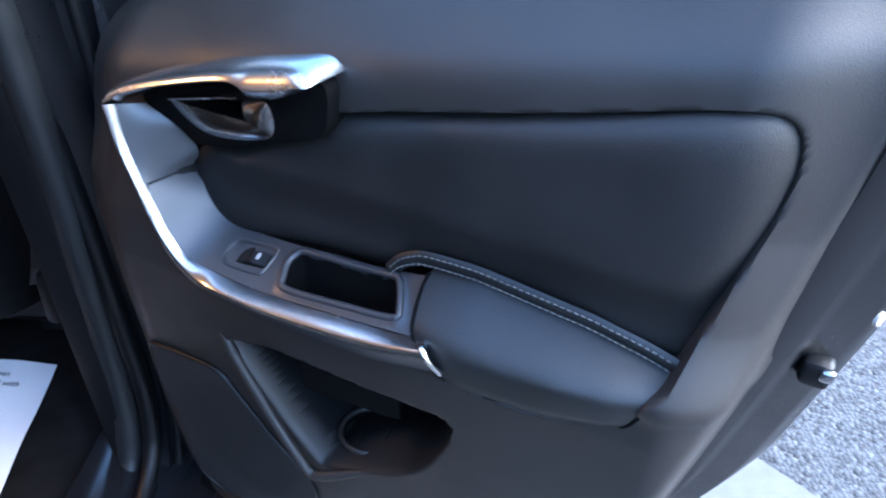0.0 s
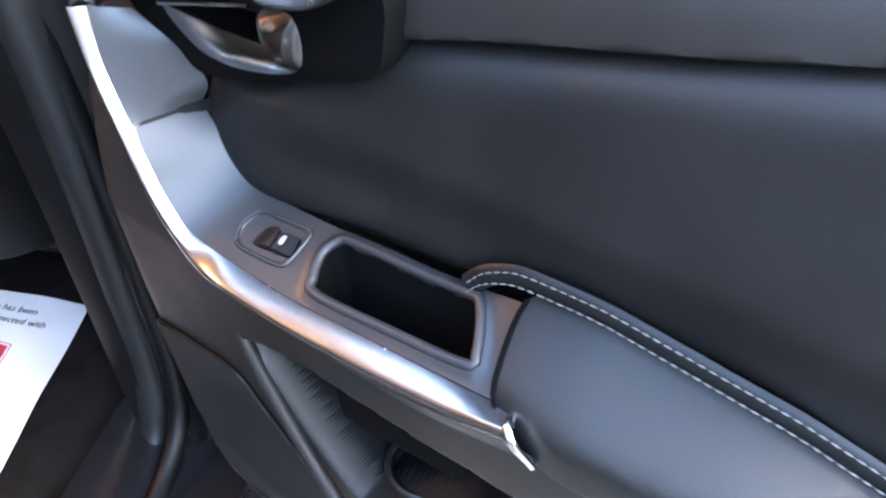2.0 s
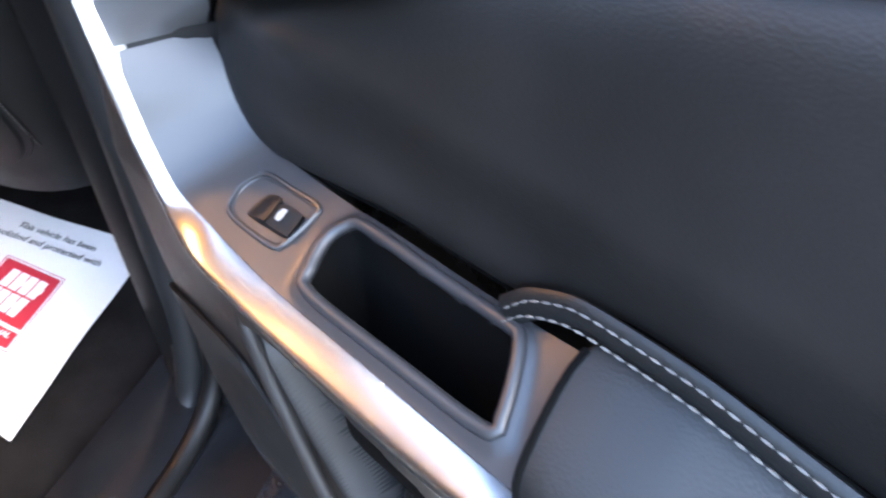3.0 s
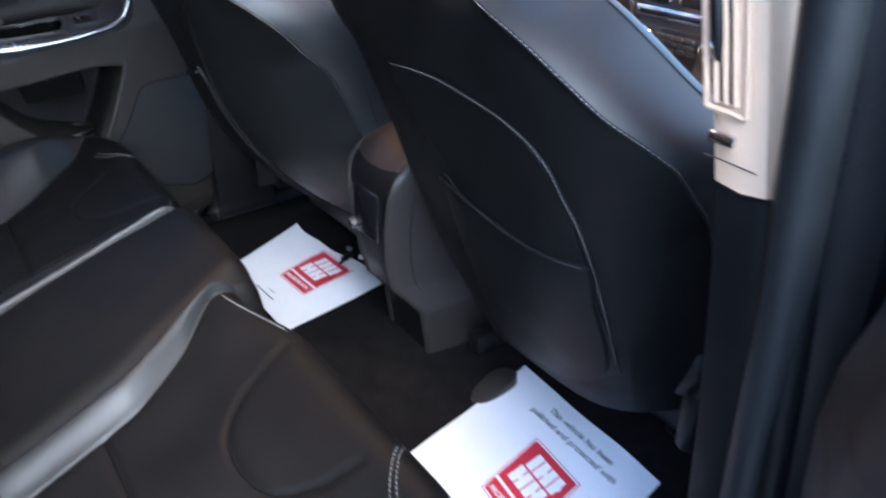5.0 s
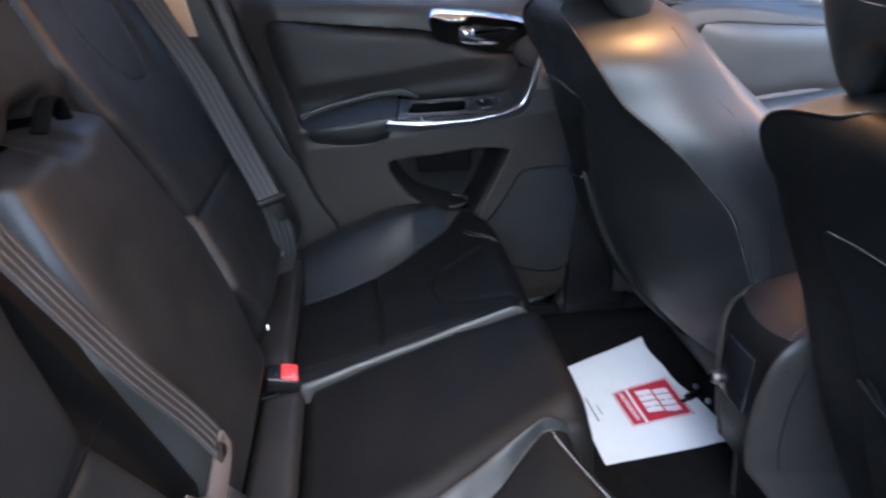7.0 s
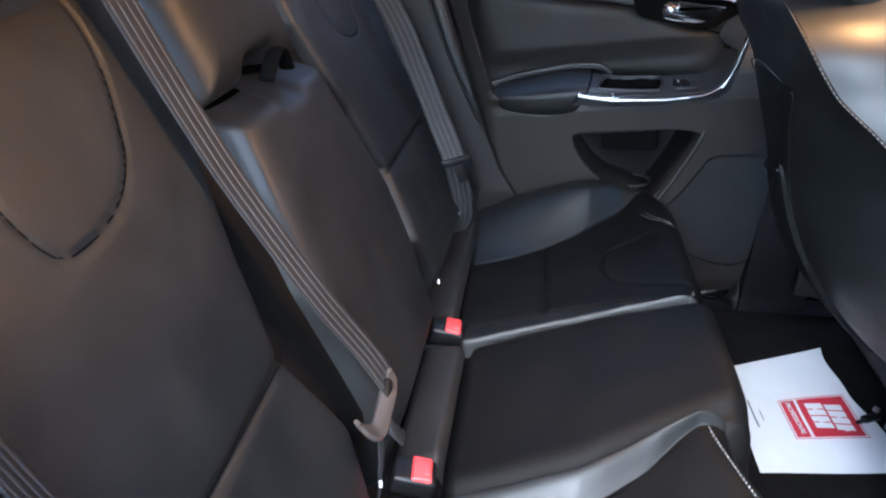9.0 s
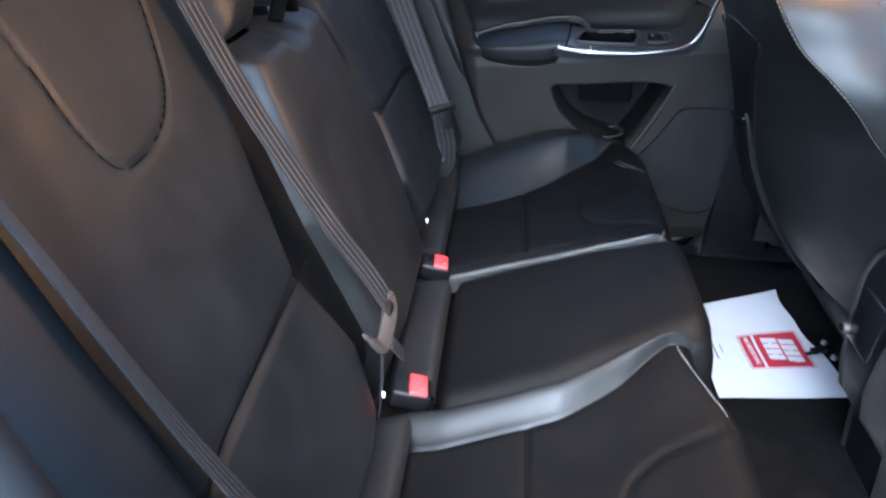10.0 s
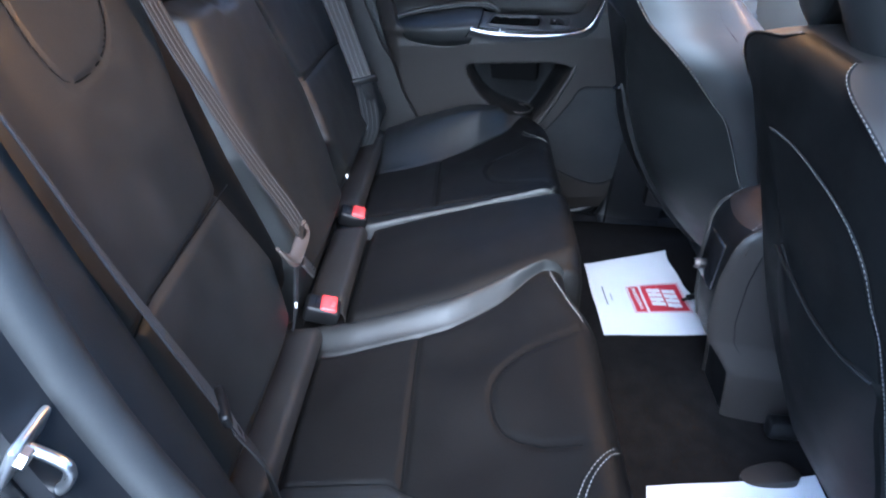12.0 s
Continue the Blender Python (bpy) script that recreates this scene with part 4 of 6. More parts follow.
def front_door(side):
    """A closed front door: trim panel, insert, armrest, strip and window."""
    ob = thing("front_door", (side * 0.72, 0.4, 0.5), "closed front car door with dark trim and silver strip", "car door", "front doors")
    X = lambda y, z, w: (side * (0.80 - w), y, z)
    panel = curve([(-0.06, 1.185), (0.40, 1.165), (0.80, 1.10), (0.86, 0.95), (0.84, 0.60), (0.78, 0.49), (0.10, 0.48), (-0.06, 0.52), (-0.09, 0.80)], 90, True)
    bin_ = curve([(0.10, 0.66), (0.60, 0.68), (0.72, 0.62), (0.66, 0.54), (0.12, 0.53)], 50, True)
    ins = curve([(0.046, 1.130), (0.075, 1.143), (0.20, 1.135), (0.42, 1.115), (0.52, 1.05), (0.46, 0.985), (0.30, 0.985), (0.10, 0.965), (0.055, 1.000), (0.042, 1.06)], 80, True)

    def face(y, z, s):
        w = np.interp(z, [0.48, 0.6, 0.8, 0.92, 1.05, 1.2], [0.06, 0.08, 0.10, 0.115, 0.09, 0.06]) + (0.0 if s >= 0 else -0.06)
        w -= 0.03 * (1 - smooth(0.0, 0.12, s)) if s >= 0 else 0
        w -= 0.05 * smooth(0, 0.012, inside(bin_, (y, z))) + 0.012 * smooth(0, 0.008, inside(ins, (y, z)))
        return X(y, z, w)

    part("trim_panel", pad(panel, face, rings=60, centre=(0.38, 0.84)), PLASTIC, ob, sharp=60)
    part("insert", pad(ins, lambda y, z, s: X(y, z, 0.083 + (0.012 * (1 - (1 - s) ** 5) if s >= 0 else -0.02)), rings=10), VINYL, ob, "soft black vinyl insert")
    part("armrest", tube(curve([X(0.05, 0.945, 0.095), X(0.14, 0.955, 0.125), X(0.30, 0.970, 0.130), X(0.46, 0.985, 0.10)], 30), np.interp(np.arange(30), [0, 5, 24, 29], [0.012, 0.034, 0.034, 0.012]), seg=14, flat=0.8), LEATHER, ob, "padded black armrest")
    part("silver_strip", tube(curve([X(0.02, 0.90, 0.125), X(0.30, 0.905, 0.135), X(0.50, 0.92, 0.12), X(0.58, 1.00, 0.11), X(0.60, 1.08, 0.09)], 40), 0.008, seg=8), SILVER, ob, "satin silver trim strip")
    part("handle", rbox((0.02, 0.10, 0.02), X(0.52, 1.04, 0.11), 0.008), CHROME, ob)
    skin = loft([[(side * (0.86 + 0.05 * math.sin(math.pi * t)), y, 0.33 + 0.80 * t) for t in np.linspace(0, 1, 10)] for y in np.linspace(-0.10, 1.02, 8)])
    part("outer_skin", skin, PAINT, ob)
    part("window_sill", rbox((0.10, 1.0, 0.02), X(0.40, 1.15, 0.0), 0.008, pose(0, 0, 0, -4.5, 0, 0).to_3x3()), RUBBER, ob)
    g = part("window_pane", loft([[X(-0.10, 1.16, 0.0), X(0.86, 1.08, 0.0)], [X(-0.20, 1.57, 0.14), X(0.36, 1.57, 0.14)]]), GLASS, ob, "clear side window glass")
    g.visible_shadow = False
    return ob


front_door(1)
front_door(-1)


# ---- the rear bench ----
def back_y(z):
    """The face of the rear seat back."""
    return -0.85 - 0.44 * (max(z, 0.785) - 0.78) - 0.30 * max(0.0, 0.785 - z)


def groove(d, width=0.005, depth=0.006):
    return depth * np.exp(-((d / width) ** 2))


def line_gap(p, pts):
    """Distance from a point to an open line."""
    a, b = np.asarray(pts[:-1], float), np.asarray(pts[1:], float)
    ab, ap = b - a, np.asarray(p, float) - a
    t = np.clip((ap * ab).sum(1) / ((ab * ab).sum(1) + 1e-12), 0, 1)
    return np.sqrt(((ap - t[:, None] * ab) ** 2).sum(1)).min()


def glide(x, xs, ys):
    """A smooth line through points, with no overshoot."""
    xs, ys = np.asarray(xs, float), np.asarray(ys, float)
    d = np.diff(ys) / np.diff(xs)
    m = np.r_[d[0], np.where(d[1:] * d[:-1] > 0, 2 * d[1:] * d[:-1] / (d[1:] + d[:-1] + 1e-12), 0.0), d[-1]]
    x = min(max(x, xs[0]), xs[-1])
    i = min(int(np.searchsorted(xs, x, "right")) - 1, len(xs) - 2)
    h = xs[i + 1] - xs[i]
    t = (x - xs[i]) / h
    return (1 + 2 * t) * (1 - t) ** 2 * ys[i] + t * (1 - t) ** 2 * h * m[i] + t * t * (3 - 2 * t) * ys[i + 1] + t * t * (t - 1) * h * m[i + 1]


bench = thing("rear_bench_seat", (0, -0.75, 0.5), "black leather three-place rear bench seat with pale stitching", "car seat")

V_PATCH = curve([(0.30, 1.36), (0.262, 1.27), (0.290, 1.195), (0.318, 1.165), (0.352, 1.150), (0.395, 1.144), (0.425, 1.150), (0.440, 1.185), (0.444, 1.23), (0.46, 1.36)], 60)


def outer_back(side):
    """One outer seat back: main face with its low seam, neck patch, rounded edges."""
    left = lambda z: np.interp(z, [0.66, 0.78, 0.85, 0.96, 1.06, 1.13, 1.20, 1.34], [0.255, 0.243, 0.205, 0.240, 0.212, 0.182, 0.160, 0.16])
    right = lambda z: np.interp(z, [0.66, 0.8, 1.0, 1.2, 1.34], [0.60, 0.60, 0.60, 0.59, 0.56])
    low = [(0.235, 0.962), (0.30, 0.961), (0.40, 0.9595), (0.52, 0.957), (0.60, 0.955)]

    def at(a, b):
        z = 0.66 + b * 0.70
        x0, x1 = left(z), right(z)
        x = x0 + a * (x1 - x0)
        e = min(a, 1 - a) * (x1 - x0)
        h = 0.020 * (1 - np.exp(-e / 0.022)) - 0.02
        h -= 0.05 * smooth(0.03, 0.0, e) ** 2
        h -= groove(line_gap((x, z), low), 0.004, 0.0055)
        v = inside(np.vstack([V_PATCH]), (x, z))
        h -= groove(v, 0.002, 0.003)
        h += 0.012 * smooth(0.12, 0.0, 0.60 - x) * smooth(0.8, 0.95, z)
        h += 0.006 * math.sin(math.pi * (z - 0.66) / 0.30) if z < 0.96 else 0
        h -= 0.05 * smooth(1.30, 1.36, z)
        h += 0.0025 * noise.noise((x * 6, z * 7, 4.0 + side)) + 0.0006 * noise.noise((x * 25, z * 30, 9.0))
        return (side * x, back_y(z) + h, z)

    ob = part("seat_back", sheet(at, 110, 150), LEATHER, bench, sharp=80)
    def patch(a, b, s):
        return (side * a, back_y(b) + 0.0 - 0.0024 + (0.0008 * (1 - (1 - s) ** 6) if s >= 0 else -0.01), b)
    part("neck_patch", pad(V_PATCH, patch, rings=8, centre=(0.36, 1.25)), LEATHER2, ob, "darker perforated leather neck patch")
    rise = lambda x, z: 0.012 * smooth(0.12, 0.0, 0.60 - x) * smooth(0.8, 0.95, z)
    for path in (curve(low, 40), V_PATCH[14:46]):
        part("seam", tube([(side * x, back_y(z) + rise(x, z) - 0.0022, z) for x, z in path], 0.0011, seg=6), DEEPBLACK, ob)
    # Fixed side wing beside the back.
    rows = []
    for t in np.linspace(0, 1, 40):
        z = 0.70 + 0.66 * t
        y0 = back_y(z)
        x0 = 0.570
        prof = [(0.0, -0.03), (0.001, 0.024), (0.008, 0.040), (0.030, 0.047), (0.060, 0.046), (0.085, 0.038), (0.104, 0.020), (0.116, -0.010), (0.121, -0.05)]
        p = curve(prof, 24)
        k = 1 - 0.8 * smooth(0.93, 1.0, t) ** 2
        rows.append([(side * (x0 + 0.01 * (1 - t) + px), y0 + py * k - 0.012, z) for px, py in p])
    part("side_wing", loft(rows), LEATHER, bench, "smooth black side wing")
    # Head restraint.
    head = curve([(0.235, 1.315), (0.24, 1.43), (0.30, 1.49), (0.38, 1.505), (0.46, 1.49), (0.52, 1.43), (0.525, 1.315), (0.45, 1.295), (0.38, 1.29), (0.31, 1.295)], 60, True)
    rows = []
    for k, (d, s) in enumerate([(0.03, 0.75), (0.045, 0.94), (0.02, 1.0), (-0.03, 1.0), (-0.06, 0.94), (-0.065, 0.7)]):
        c = head.mean(0)
        rows.append([(side * (c[0] + (x - c[0]) * s), back_y(z) - 0.02 + d, c[1] + (z - c[1]) * s) for x, z in head])
    hr = part("head_restraint", loft(rows, ring=True, caps=True), LEATHER, bench, sharp=70)
    return ob


for s in (1, -1):
    outer_back(s)


def centre_back(a, b):
    z = 0.67 + b * 0.486
    x0 = np.interp(z, [0.66, 0.80, 0.86, 0.96, 1.06, 1.16], [-0.15, -0.17, -0.205, -0.225, -0.20, -0.176])
    x1 = np.interp(z, [0.66, 0.80, 0.86, 0.96, 1.06, 1.16], [0.15, 0.15, 0.15, 0.155, 0.14, 0.12])
    x = x0 + a * (x1 - x0)
    e = min(a, 1 - a) * (x1 - x0)
    h = 0.022 * (1 - np.exp(-e / 0.02)) - 0.012 - 0.04 * smooth(0.02, 0, e) ** 2
    h -= 0.04 * smooth(1.135, 1.156, z) ** 2
    h -= 0.035 * np.exp(-(((x + 0.03) / 0.035) ** 4)) * smooth(1.125, 1.15, z)
    return (x, back_y(z) + h, z)


part("centre_back", sheet(centre_back, 70, 90), LEATHER, bench, "folded-up centre armrest pad", sharp=80)


def centre_top(a, b):
    z = 1.165 + b * 0.19
    x = -0.165 + a * 0.29
    e = min(min(a, 1 - a) * 0.29, b * 0.19)
    h = 0.03 * (1 - np.exp(-e / 0.02)) - 0.025
    n = math.exp(-(((x + 0.03) / 0.045) ** 4)) * smooth(1.205, 1.17, z)
    return (x, back_y(z) + h - 0.05 * n, z)


part("centre_top", sheet(centre_top, 60, 40), LEATHER, bench, sharp=80)
part("pull_loop", tube(curve([(-0.075, back_y(1.17) + 0.002, 1.162), (-0.055, back_y(1.19) + 0.012, 1.188), (-0.025, back_y(1.19) + 0.014, 1.192), (0.005, back_y(1.17) + 0.004, 1.166)], 24), 0.010, seg=8, flat=0.3), DEEPBLACK, bench, "black webbing pull loop")
for s, x0 in ((1, 0.176), (-1, -0.197)):
    part("back_filler", sheet(lambda a, b: (x0 + (a - 0.5) * 0.13, back_y(0.66 + 0.68 * b) - 0.028 - 0.01 * (2 * a - 1) ** 2, 0.66 + 0.68 * b), 8, 20), LEATHER2, bench)


def cushion_z(y):
    return 0.728 + 0.20 * (y + 0.674) + 0.08 * smooth(-0.70, -0.42, y) * (y + 0.70)


def drape(line, mesh, lift=0.0006, near=0.008):
    """Lays a line of (x, y) on the upper side of a mesh."""
    v = np.asarray(mesh[0])
    out = []
    for x, y in line:
        d = np.hypot(v[:, 0] - x, v[:, 1] - y)
        i = np.argsort(d)[:10]
        i = i[v[i, 2] > v[i, 2].max() - 0.012]
        w = 1 / (d[i] + 0.0008) ** 2
        out.append((x, y, float((v[i, 2] * w).sum() / w.sum()) + lift))
    return np.array(out)


def inner_edge(side, y):
    """Where an outer cushion meets the centre one."""
    if side > 0:
        return np.interp(y, [-0.87, -0.78, -0.63, -0.54, -0.46, -0.42], [0.187, 0.186, 0.152, 0.112, 0.084, 0.078])
    return np.interp(y, [-0.87, -0.79, -0.65, -0.55, -0.44, -0.40], [0.150, 0.152, 0.182, 0.192, 0.192, 0.188])


def outer_cushion(side):
    """One outer seat cushion with its inner crest, outer bolster, cross seam and round seam."""
    u_seam = curve([(0.245, -0.440), (0.262, -0.470), (0.283, -0.522), (0.320, -0.560), (0.373, -0.570), (0.425, -0.555), (0.455, -0.512), (0.468, -0.470)], 40)

    smooth_side = []

    def outer_foot(y):
        """Where the outer bolster rises from the seat."""
        if side > 0:
            return np.interp(y, [-0.80, -0.69, -0.605, -0.525, -0.45, -0.42], [0.48, 0.485, 0.545, 0.610, 0.665, 0.68])
        return glide(y, [-0.87, -0.785, -0.675, -0.58, -0.50, -0.45, -0.42], [0.445, 0.456, 0.496, 0.556, 0.612, 0.640, 0.650])

    def at(a, b):
        # b runs from the back edge over the top and down the front.
        t = b * 0.60
        if t < 0.40:
            y, drop = -0.865 + t, 0.0
        else:
            g = (t - 0.40) / 0.20
            ang = min(1.0, g / 0.35) * math.pi * 0.5
            r = 0.045
            y = -0.465 + r * math.sin(ang) + (0.003 if g > 0.35 else 0) * (g - 0.35) * 8
            drop = r * (1 - math.cos(ang)) + max(0, g - 0.35) * 0.22
        xi = inner_edge(side, y)
        xo = 0.70 if side > 0 else 0.668
        band = np.interp(y, [-0.86, -0.72, -0.62, -0.54, -0.46], [0.058, 0.056, 0.050, 0.040, 0.016])
        foot = outer_foot(y)
        x = np.interp(a * 130, [0, 24, 98, 130], [xi, xi + band, foot, xo])
        z = cushion_z(y) - drop
        e, oe = x - xi, xo - x
        rise = np.interp(y, [-0.87, -0.82, -0.60, -0.46, -0.42], [0.014, 0.022, 0.027, 0.018, 0.010]) * (1.0 if side > 0 else 0.32)
        z += rise * (1 - smooth(0.010, band, e)) - 0.03 * smooth(0.012, 0.0, e) ** 2
        z -= groove(e - band, 0.0035, 0.003) * smooth(-0.47, -0.52, y)
        if side > 0:
            crest = np.interp(y, [-0.87, -0.74, -0.64, -0.56, -0.49, -0.44], [0.020, 0.032, 0.044, 0.036, 0.008, 0.0]) * min(1.0, max(0.0, 0.69 - foot) / 0.08) * smooth(foot - 0.01, max(foot + 0.04, 0.665), x)
        else:
            crest = glide(y, [-0.87, -0.78, -0.72, -0.62, -0.54, -0.49, -0.44], [0.036, 0.052, 0.066, 0.078, 0.060, 0.034, 0.010]) * smooth(foot - 0.01, max(foot + 0.05, 0.600), x)
        z += crest - 0.012 * smooth(0.34, 0.50, x) * smooth(-0.44, -0.52, y)
        z -= groove(x - foot, 0.0035, 0.003) + 0.09 * smooth(0.03, 0.0, oe) ** 2
        smooth_side.append(a * 130 < 24.5 or a * 130 > 97.5)
        if drop < 0.03:
            z -= groove(y + 0.673, 0.004, 0.0055) * smooth(band - 0.005, band + 0.01, e) * smooth(foot + 0.005, foot - 0.01, x)
            z -= groove(y + 0.822, 0.005, 0.008) * smooth(0.03, 0.05, e)
            z -= groove(line_gap((x, y), u_seam), 0.0035, 0.005)
        z += 0.002 * noise.noise((x * 12, y * 12, 3.0 + side)) + 0.0003 * noise.noise((x * 40, y * 55, 7.0 + side)) + 0.0016 * max(0.0, noise.noise((x * 7 + 3, y * 30, 1.0 + side))) ** 2
        back = 0.030 * smooth(0.25, 0.12, x) + 0.055 * smooth(0.52, 0.71, x) ** 1.5
        y -= back * smooth(-0.62, -0.44, y)
        return (side * x, y, z)

    mesh = sheet(at, 131, 150)
    plain = [all(smooth_side[i] for i in q) for q in mesh[1]]
    ob = part("cushion", (mesh[0], [q for q, k in zip(mesh[1], plain) if not k]), LEATHER2, bench, sharp=80)
    part("cushion_bolster", (mesh[0], [q for q, k in zip(mesh[1], plain) if k]), LEATHER, ob, "smooth leather bolster", sharp=80)
    # Sewn seams: across, round the front, behind, and along the bolsters.
    rim = lambda y: (inner_edge(side, y) + np.interp(y, [-0.86, -0.72, -0.62, -0.54, -0.46], [0.058, 0.056, 0.050, 0.040, 0.016]), outer_foot(y))
    ys = np.linspace(-0.82, -0.50, 40)
    for path in (
        [(x, -0.673) for x in np.linspace(rim(-0.673)[0] + 0.002, rim(-0.673)[1] - 0.004, 50)],
        [(x, -0.822) for x in np.linspace(0.235, 0.48, 40)],
        [(rim(y)[0], y - 0.015 * smooth(-0.62, -0.44, y)) for y in ys],
        [(rim(y)[1], y - 0.004 * smooth(-0.62, -0.44, y)) for y in ys],
        [(x, y) for x, y in u_seam[4:]],
    ):
        part("seam", tube(drape([(side * x, y) for x, y in path], mesh, -0.0006), 0.0013, seg=6), DEEPBLACK, ob)
    # Twin stitching at the front corners and piping on the front edge.
    for off in (0.0, 0.008):
        line = curve([(0.102 + off, -0.478), (0.135 + off, -0.468), (0.18 + off, -0.455), (0.225 + off, -0.440)], 40)
        part("stitching", dashes(drape([(side * x, y) for x, y in line], mesh), 0.004, 0.0018, 0.0007), THREAD, ob)
        line = curve([(0.478, -0.428 - off), (0.495, -0.446 - off), (0.522, -0.466 - off), (0.56, -0.482 - off)], 30)
        part("stitching", dashes(drape([(side * x, y) for x, y in line], mesh), 0.004, 0.0018, 0.0007), THREAD, ob)
    return ob


for s in (1, -1):
    outer_cushion(s)


def centre_cushion(a, b):
    t = b * 0.60
    if t < 0.340:
        y, drop = -0.795 + t, 0.0
    else:
        g = (t - 0.340) / 0.20
        ang = min(1.0, g / 0.35) * math.pi * 0.5
        y, drop = -0.455 + 0.035 * math.sin(ang), 0.04 * (1 - math.cos(ang)) + max(0, g - 0.35) * 0.18
    x0, x1 = -inner_edge(-1, y) - 0.028, inner_edge(1, y) + 0.030
    x = x0 + a * (x1 - x0)
    e = min(x - x0, x1 - x)
    z = cushion_z(y) + np.interp(y, [-0.80, -0.60, -0.46], [0.010, 0.020, 0.013]) - drop - 0.018 * smooth(0.078, 0.028, e) ** 2 - 0.05 * smooth(0.028, 0, e) - 0.03 * smooth(0.02, 0, y + 0.795) ** 2
    return (x, y, z + 0.004 * math.sin(math.pi * a) + 0.0012 * noise.noise((x * 15, y * 15, 2.0)))


part("centre_cushion", sheet(centre_cushion, 70, 90), LEATHER2, bench, sharp=80)
for x0, x1, y0, zz in ((-0.60, -0.19, -0.884, 0.722), (-0.132, 0.142, -0.862, 0.720), (0.195, 0.62, -0.884, 0.722)):
    part("bite_strip", sheet(lambda a, b: (x0 + a * (x1 - x0), y0 + 0.068 * b, zz - 0.022 + 0.012 * b + 0.022 * (1 - abs(2 * b - 1) ** 8) - 0.02 * abs(2 * a - 1) ** 20), 24, 16), MATTE, bench, "smooth strip between cushion and back")
part("bench_pan", rbox((1.30, 0.34, 0.18), (0, -0.98, 0.585), 0.01), CARPET, bench)
part("bench_base", rbox((1.28, 0.36, 0.24), (0, -0.66, 0.56), 0.02), CARPET, bench, "black carpeted bench base")
for x in (-0.50, -0.22, 0.236):
    part("anchor_tag", rbox((0.003, 0.004, 0.010), (x, back_y(0.782) + 0.004, 0.782), 0.0015), WHITE, bench, "small white child-seat tag")


# ---- belts and buckles ----
TONGUE = material("grey_belt_metal", (0.075, 0.062, 0.055), 0.4, metal=0.3, vary=0.1, bump=0.1, bump_scale=400)


def webbing(path, width, across, ob, n=60, rib=WEBRIB):
    """A woven belt along a line, with four raised ridges."""
    p = curve(path, n)
    c = curve(across, n) if np.ndim(across) > 1 else np.broadcast_to(across, (n, 3))
    tang = np.gradient(p, axis=0)
    rows, ribs = [], [[] for _ in range(4)]
    for i in range(n):
        a = np.array(c[i], float)
        a /= np.linalg.norm(a)
        nrm = np.cross(a, tang[i])
        nrm /= np.linalg.norm(nrm)
        rows.append([p[i] + a * width * k + nrm * h for k, h in ((-0.5, -0.0007), (-0.48, 0.0009), (0.48, 0.0009), (0.5, -0.0007), (0.48, -0.0011), (-0.48, -0.0011))])
        for k in range(4):
            m = -0.36 + 0.24 * k
            ribs[k].append([p[i] + a * width * (m + d) + nrm * h for d, h in ((-0.055, 0.0006), (-0.03, 0.0016), (0.03, 0.0016), (0.055, 0.0006))])
    w = part("webbing", loft(rows, ring=True, caps=True), WEB, ob)
    for k in range(4):
        part("woven_ridge", loft(ribs[k]), rib, w)
    return w


def tongue(ob, at, along, across):
    """A belt tongue: plastic bail and steel plate."""
    al, ac = Vector(along).normalized(), Vector(across).normalized()
    nm = ac.cross(al).normalized()
    m = Matrix((ac, al, nm)).transposed()
    part("tongue_bail", rbox((0.058, 0.016, 0.010), at, 0.004, m), PLASTIC2, ob, "black plastic belt tongue")
    part("tongue_plate", rbox((0.022, 0.040, 0.003), Vector(at) + al * 0.026, 0.001, m), PLASTIC2 if at[0] < 0 else STEEL, ob, "narrow tongue plate")
    part("tongue_slot", rbox((0.010, 0.012, 0.0036), Vector(at) + al * 0.034, 0.0005, m), RUBBER, ob)


for side in (1, -1):
    lab = "black ridged seat belt hanging beside the seat back"
    belt = thing("seat_belt", (side * 0.53, -0.95, 0.75), lab, "seat belt", "rear seat belts")
    off = 0.034 if side > 0 else 0.055
    wide = [(0.7, 0.7, 0), (0.80, 0.6, 0), (0.86, 0.5, 0)] if side > 0 else (1, -0.12, 0)
    if side > 0:
        webbing([(0.572, back_y(1.34) + 0.02, 1.34), (0.572, back_y(1.16) + off, 1.16), (0.565, back_y(1.04) + off, 1.04), (0.552, back_y(0.93) + off, 0.93), (0.541, back_y(0.84) + off, 0.84)], 0.046, wide, belt)
    else:
        webbing([(-0.51, back_y(1.34) + 0.03, 1.34), (-0.525, back_y(1.15) + 0.046, 1.15), (-0.518, back_y(1.05) + 0.046, 1.05), (-0.48, back_y(0.90) + 0.048, 0.90)], 0.046, (0.35, -0.94, 0), belt)
    if side < 0:
        tongue(belt, (-0.478, back_y(0.90) + 0.052, 0.898), (-0.1, 0.35, -0.93), (-0.35, 0.94, 0.2))
        webbing([(-0.482, back_y(0.89) + 0.045, 0.89), (-0.505, -0.840, 0.80), (-0.52, -0.85, 0.74), (-0.53, -0.90, 0.67)], 0.044, (0.5, -0.85, 0), belt, 20)
    else:
        tongue(belt, (0.548, back_y(0.87) + off + 0.006, 0.870), (0.0, 0.38, -0.92), (0.9, 0.4, 0.1))
        webbing([(0.547, back_y(0.85) + off, 0.85), (0.54, -0.815, 0.785), (0.535, -0.80, 0.70)], 0.044, (0.82, 0.57, 0), belt, 20, WEB)

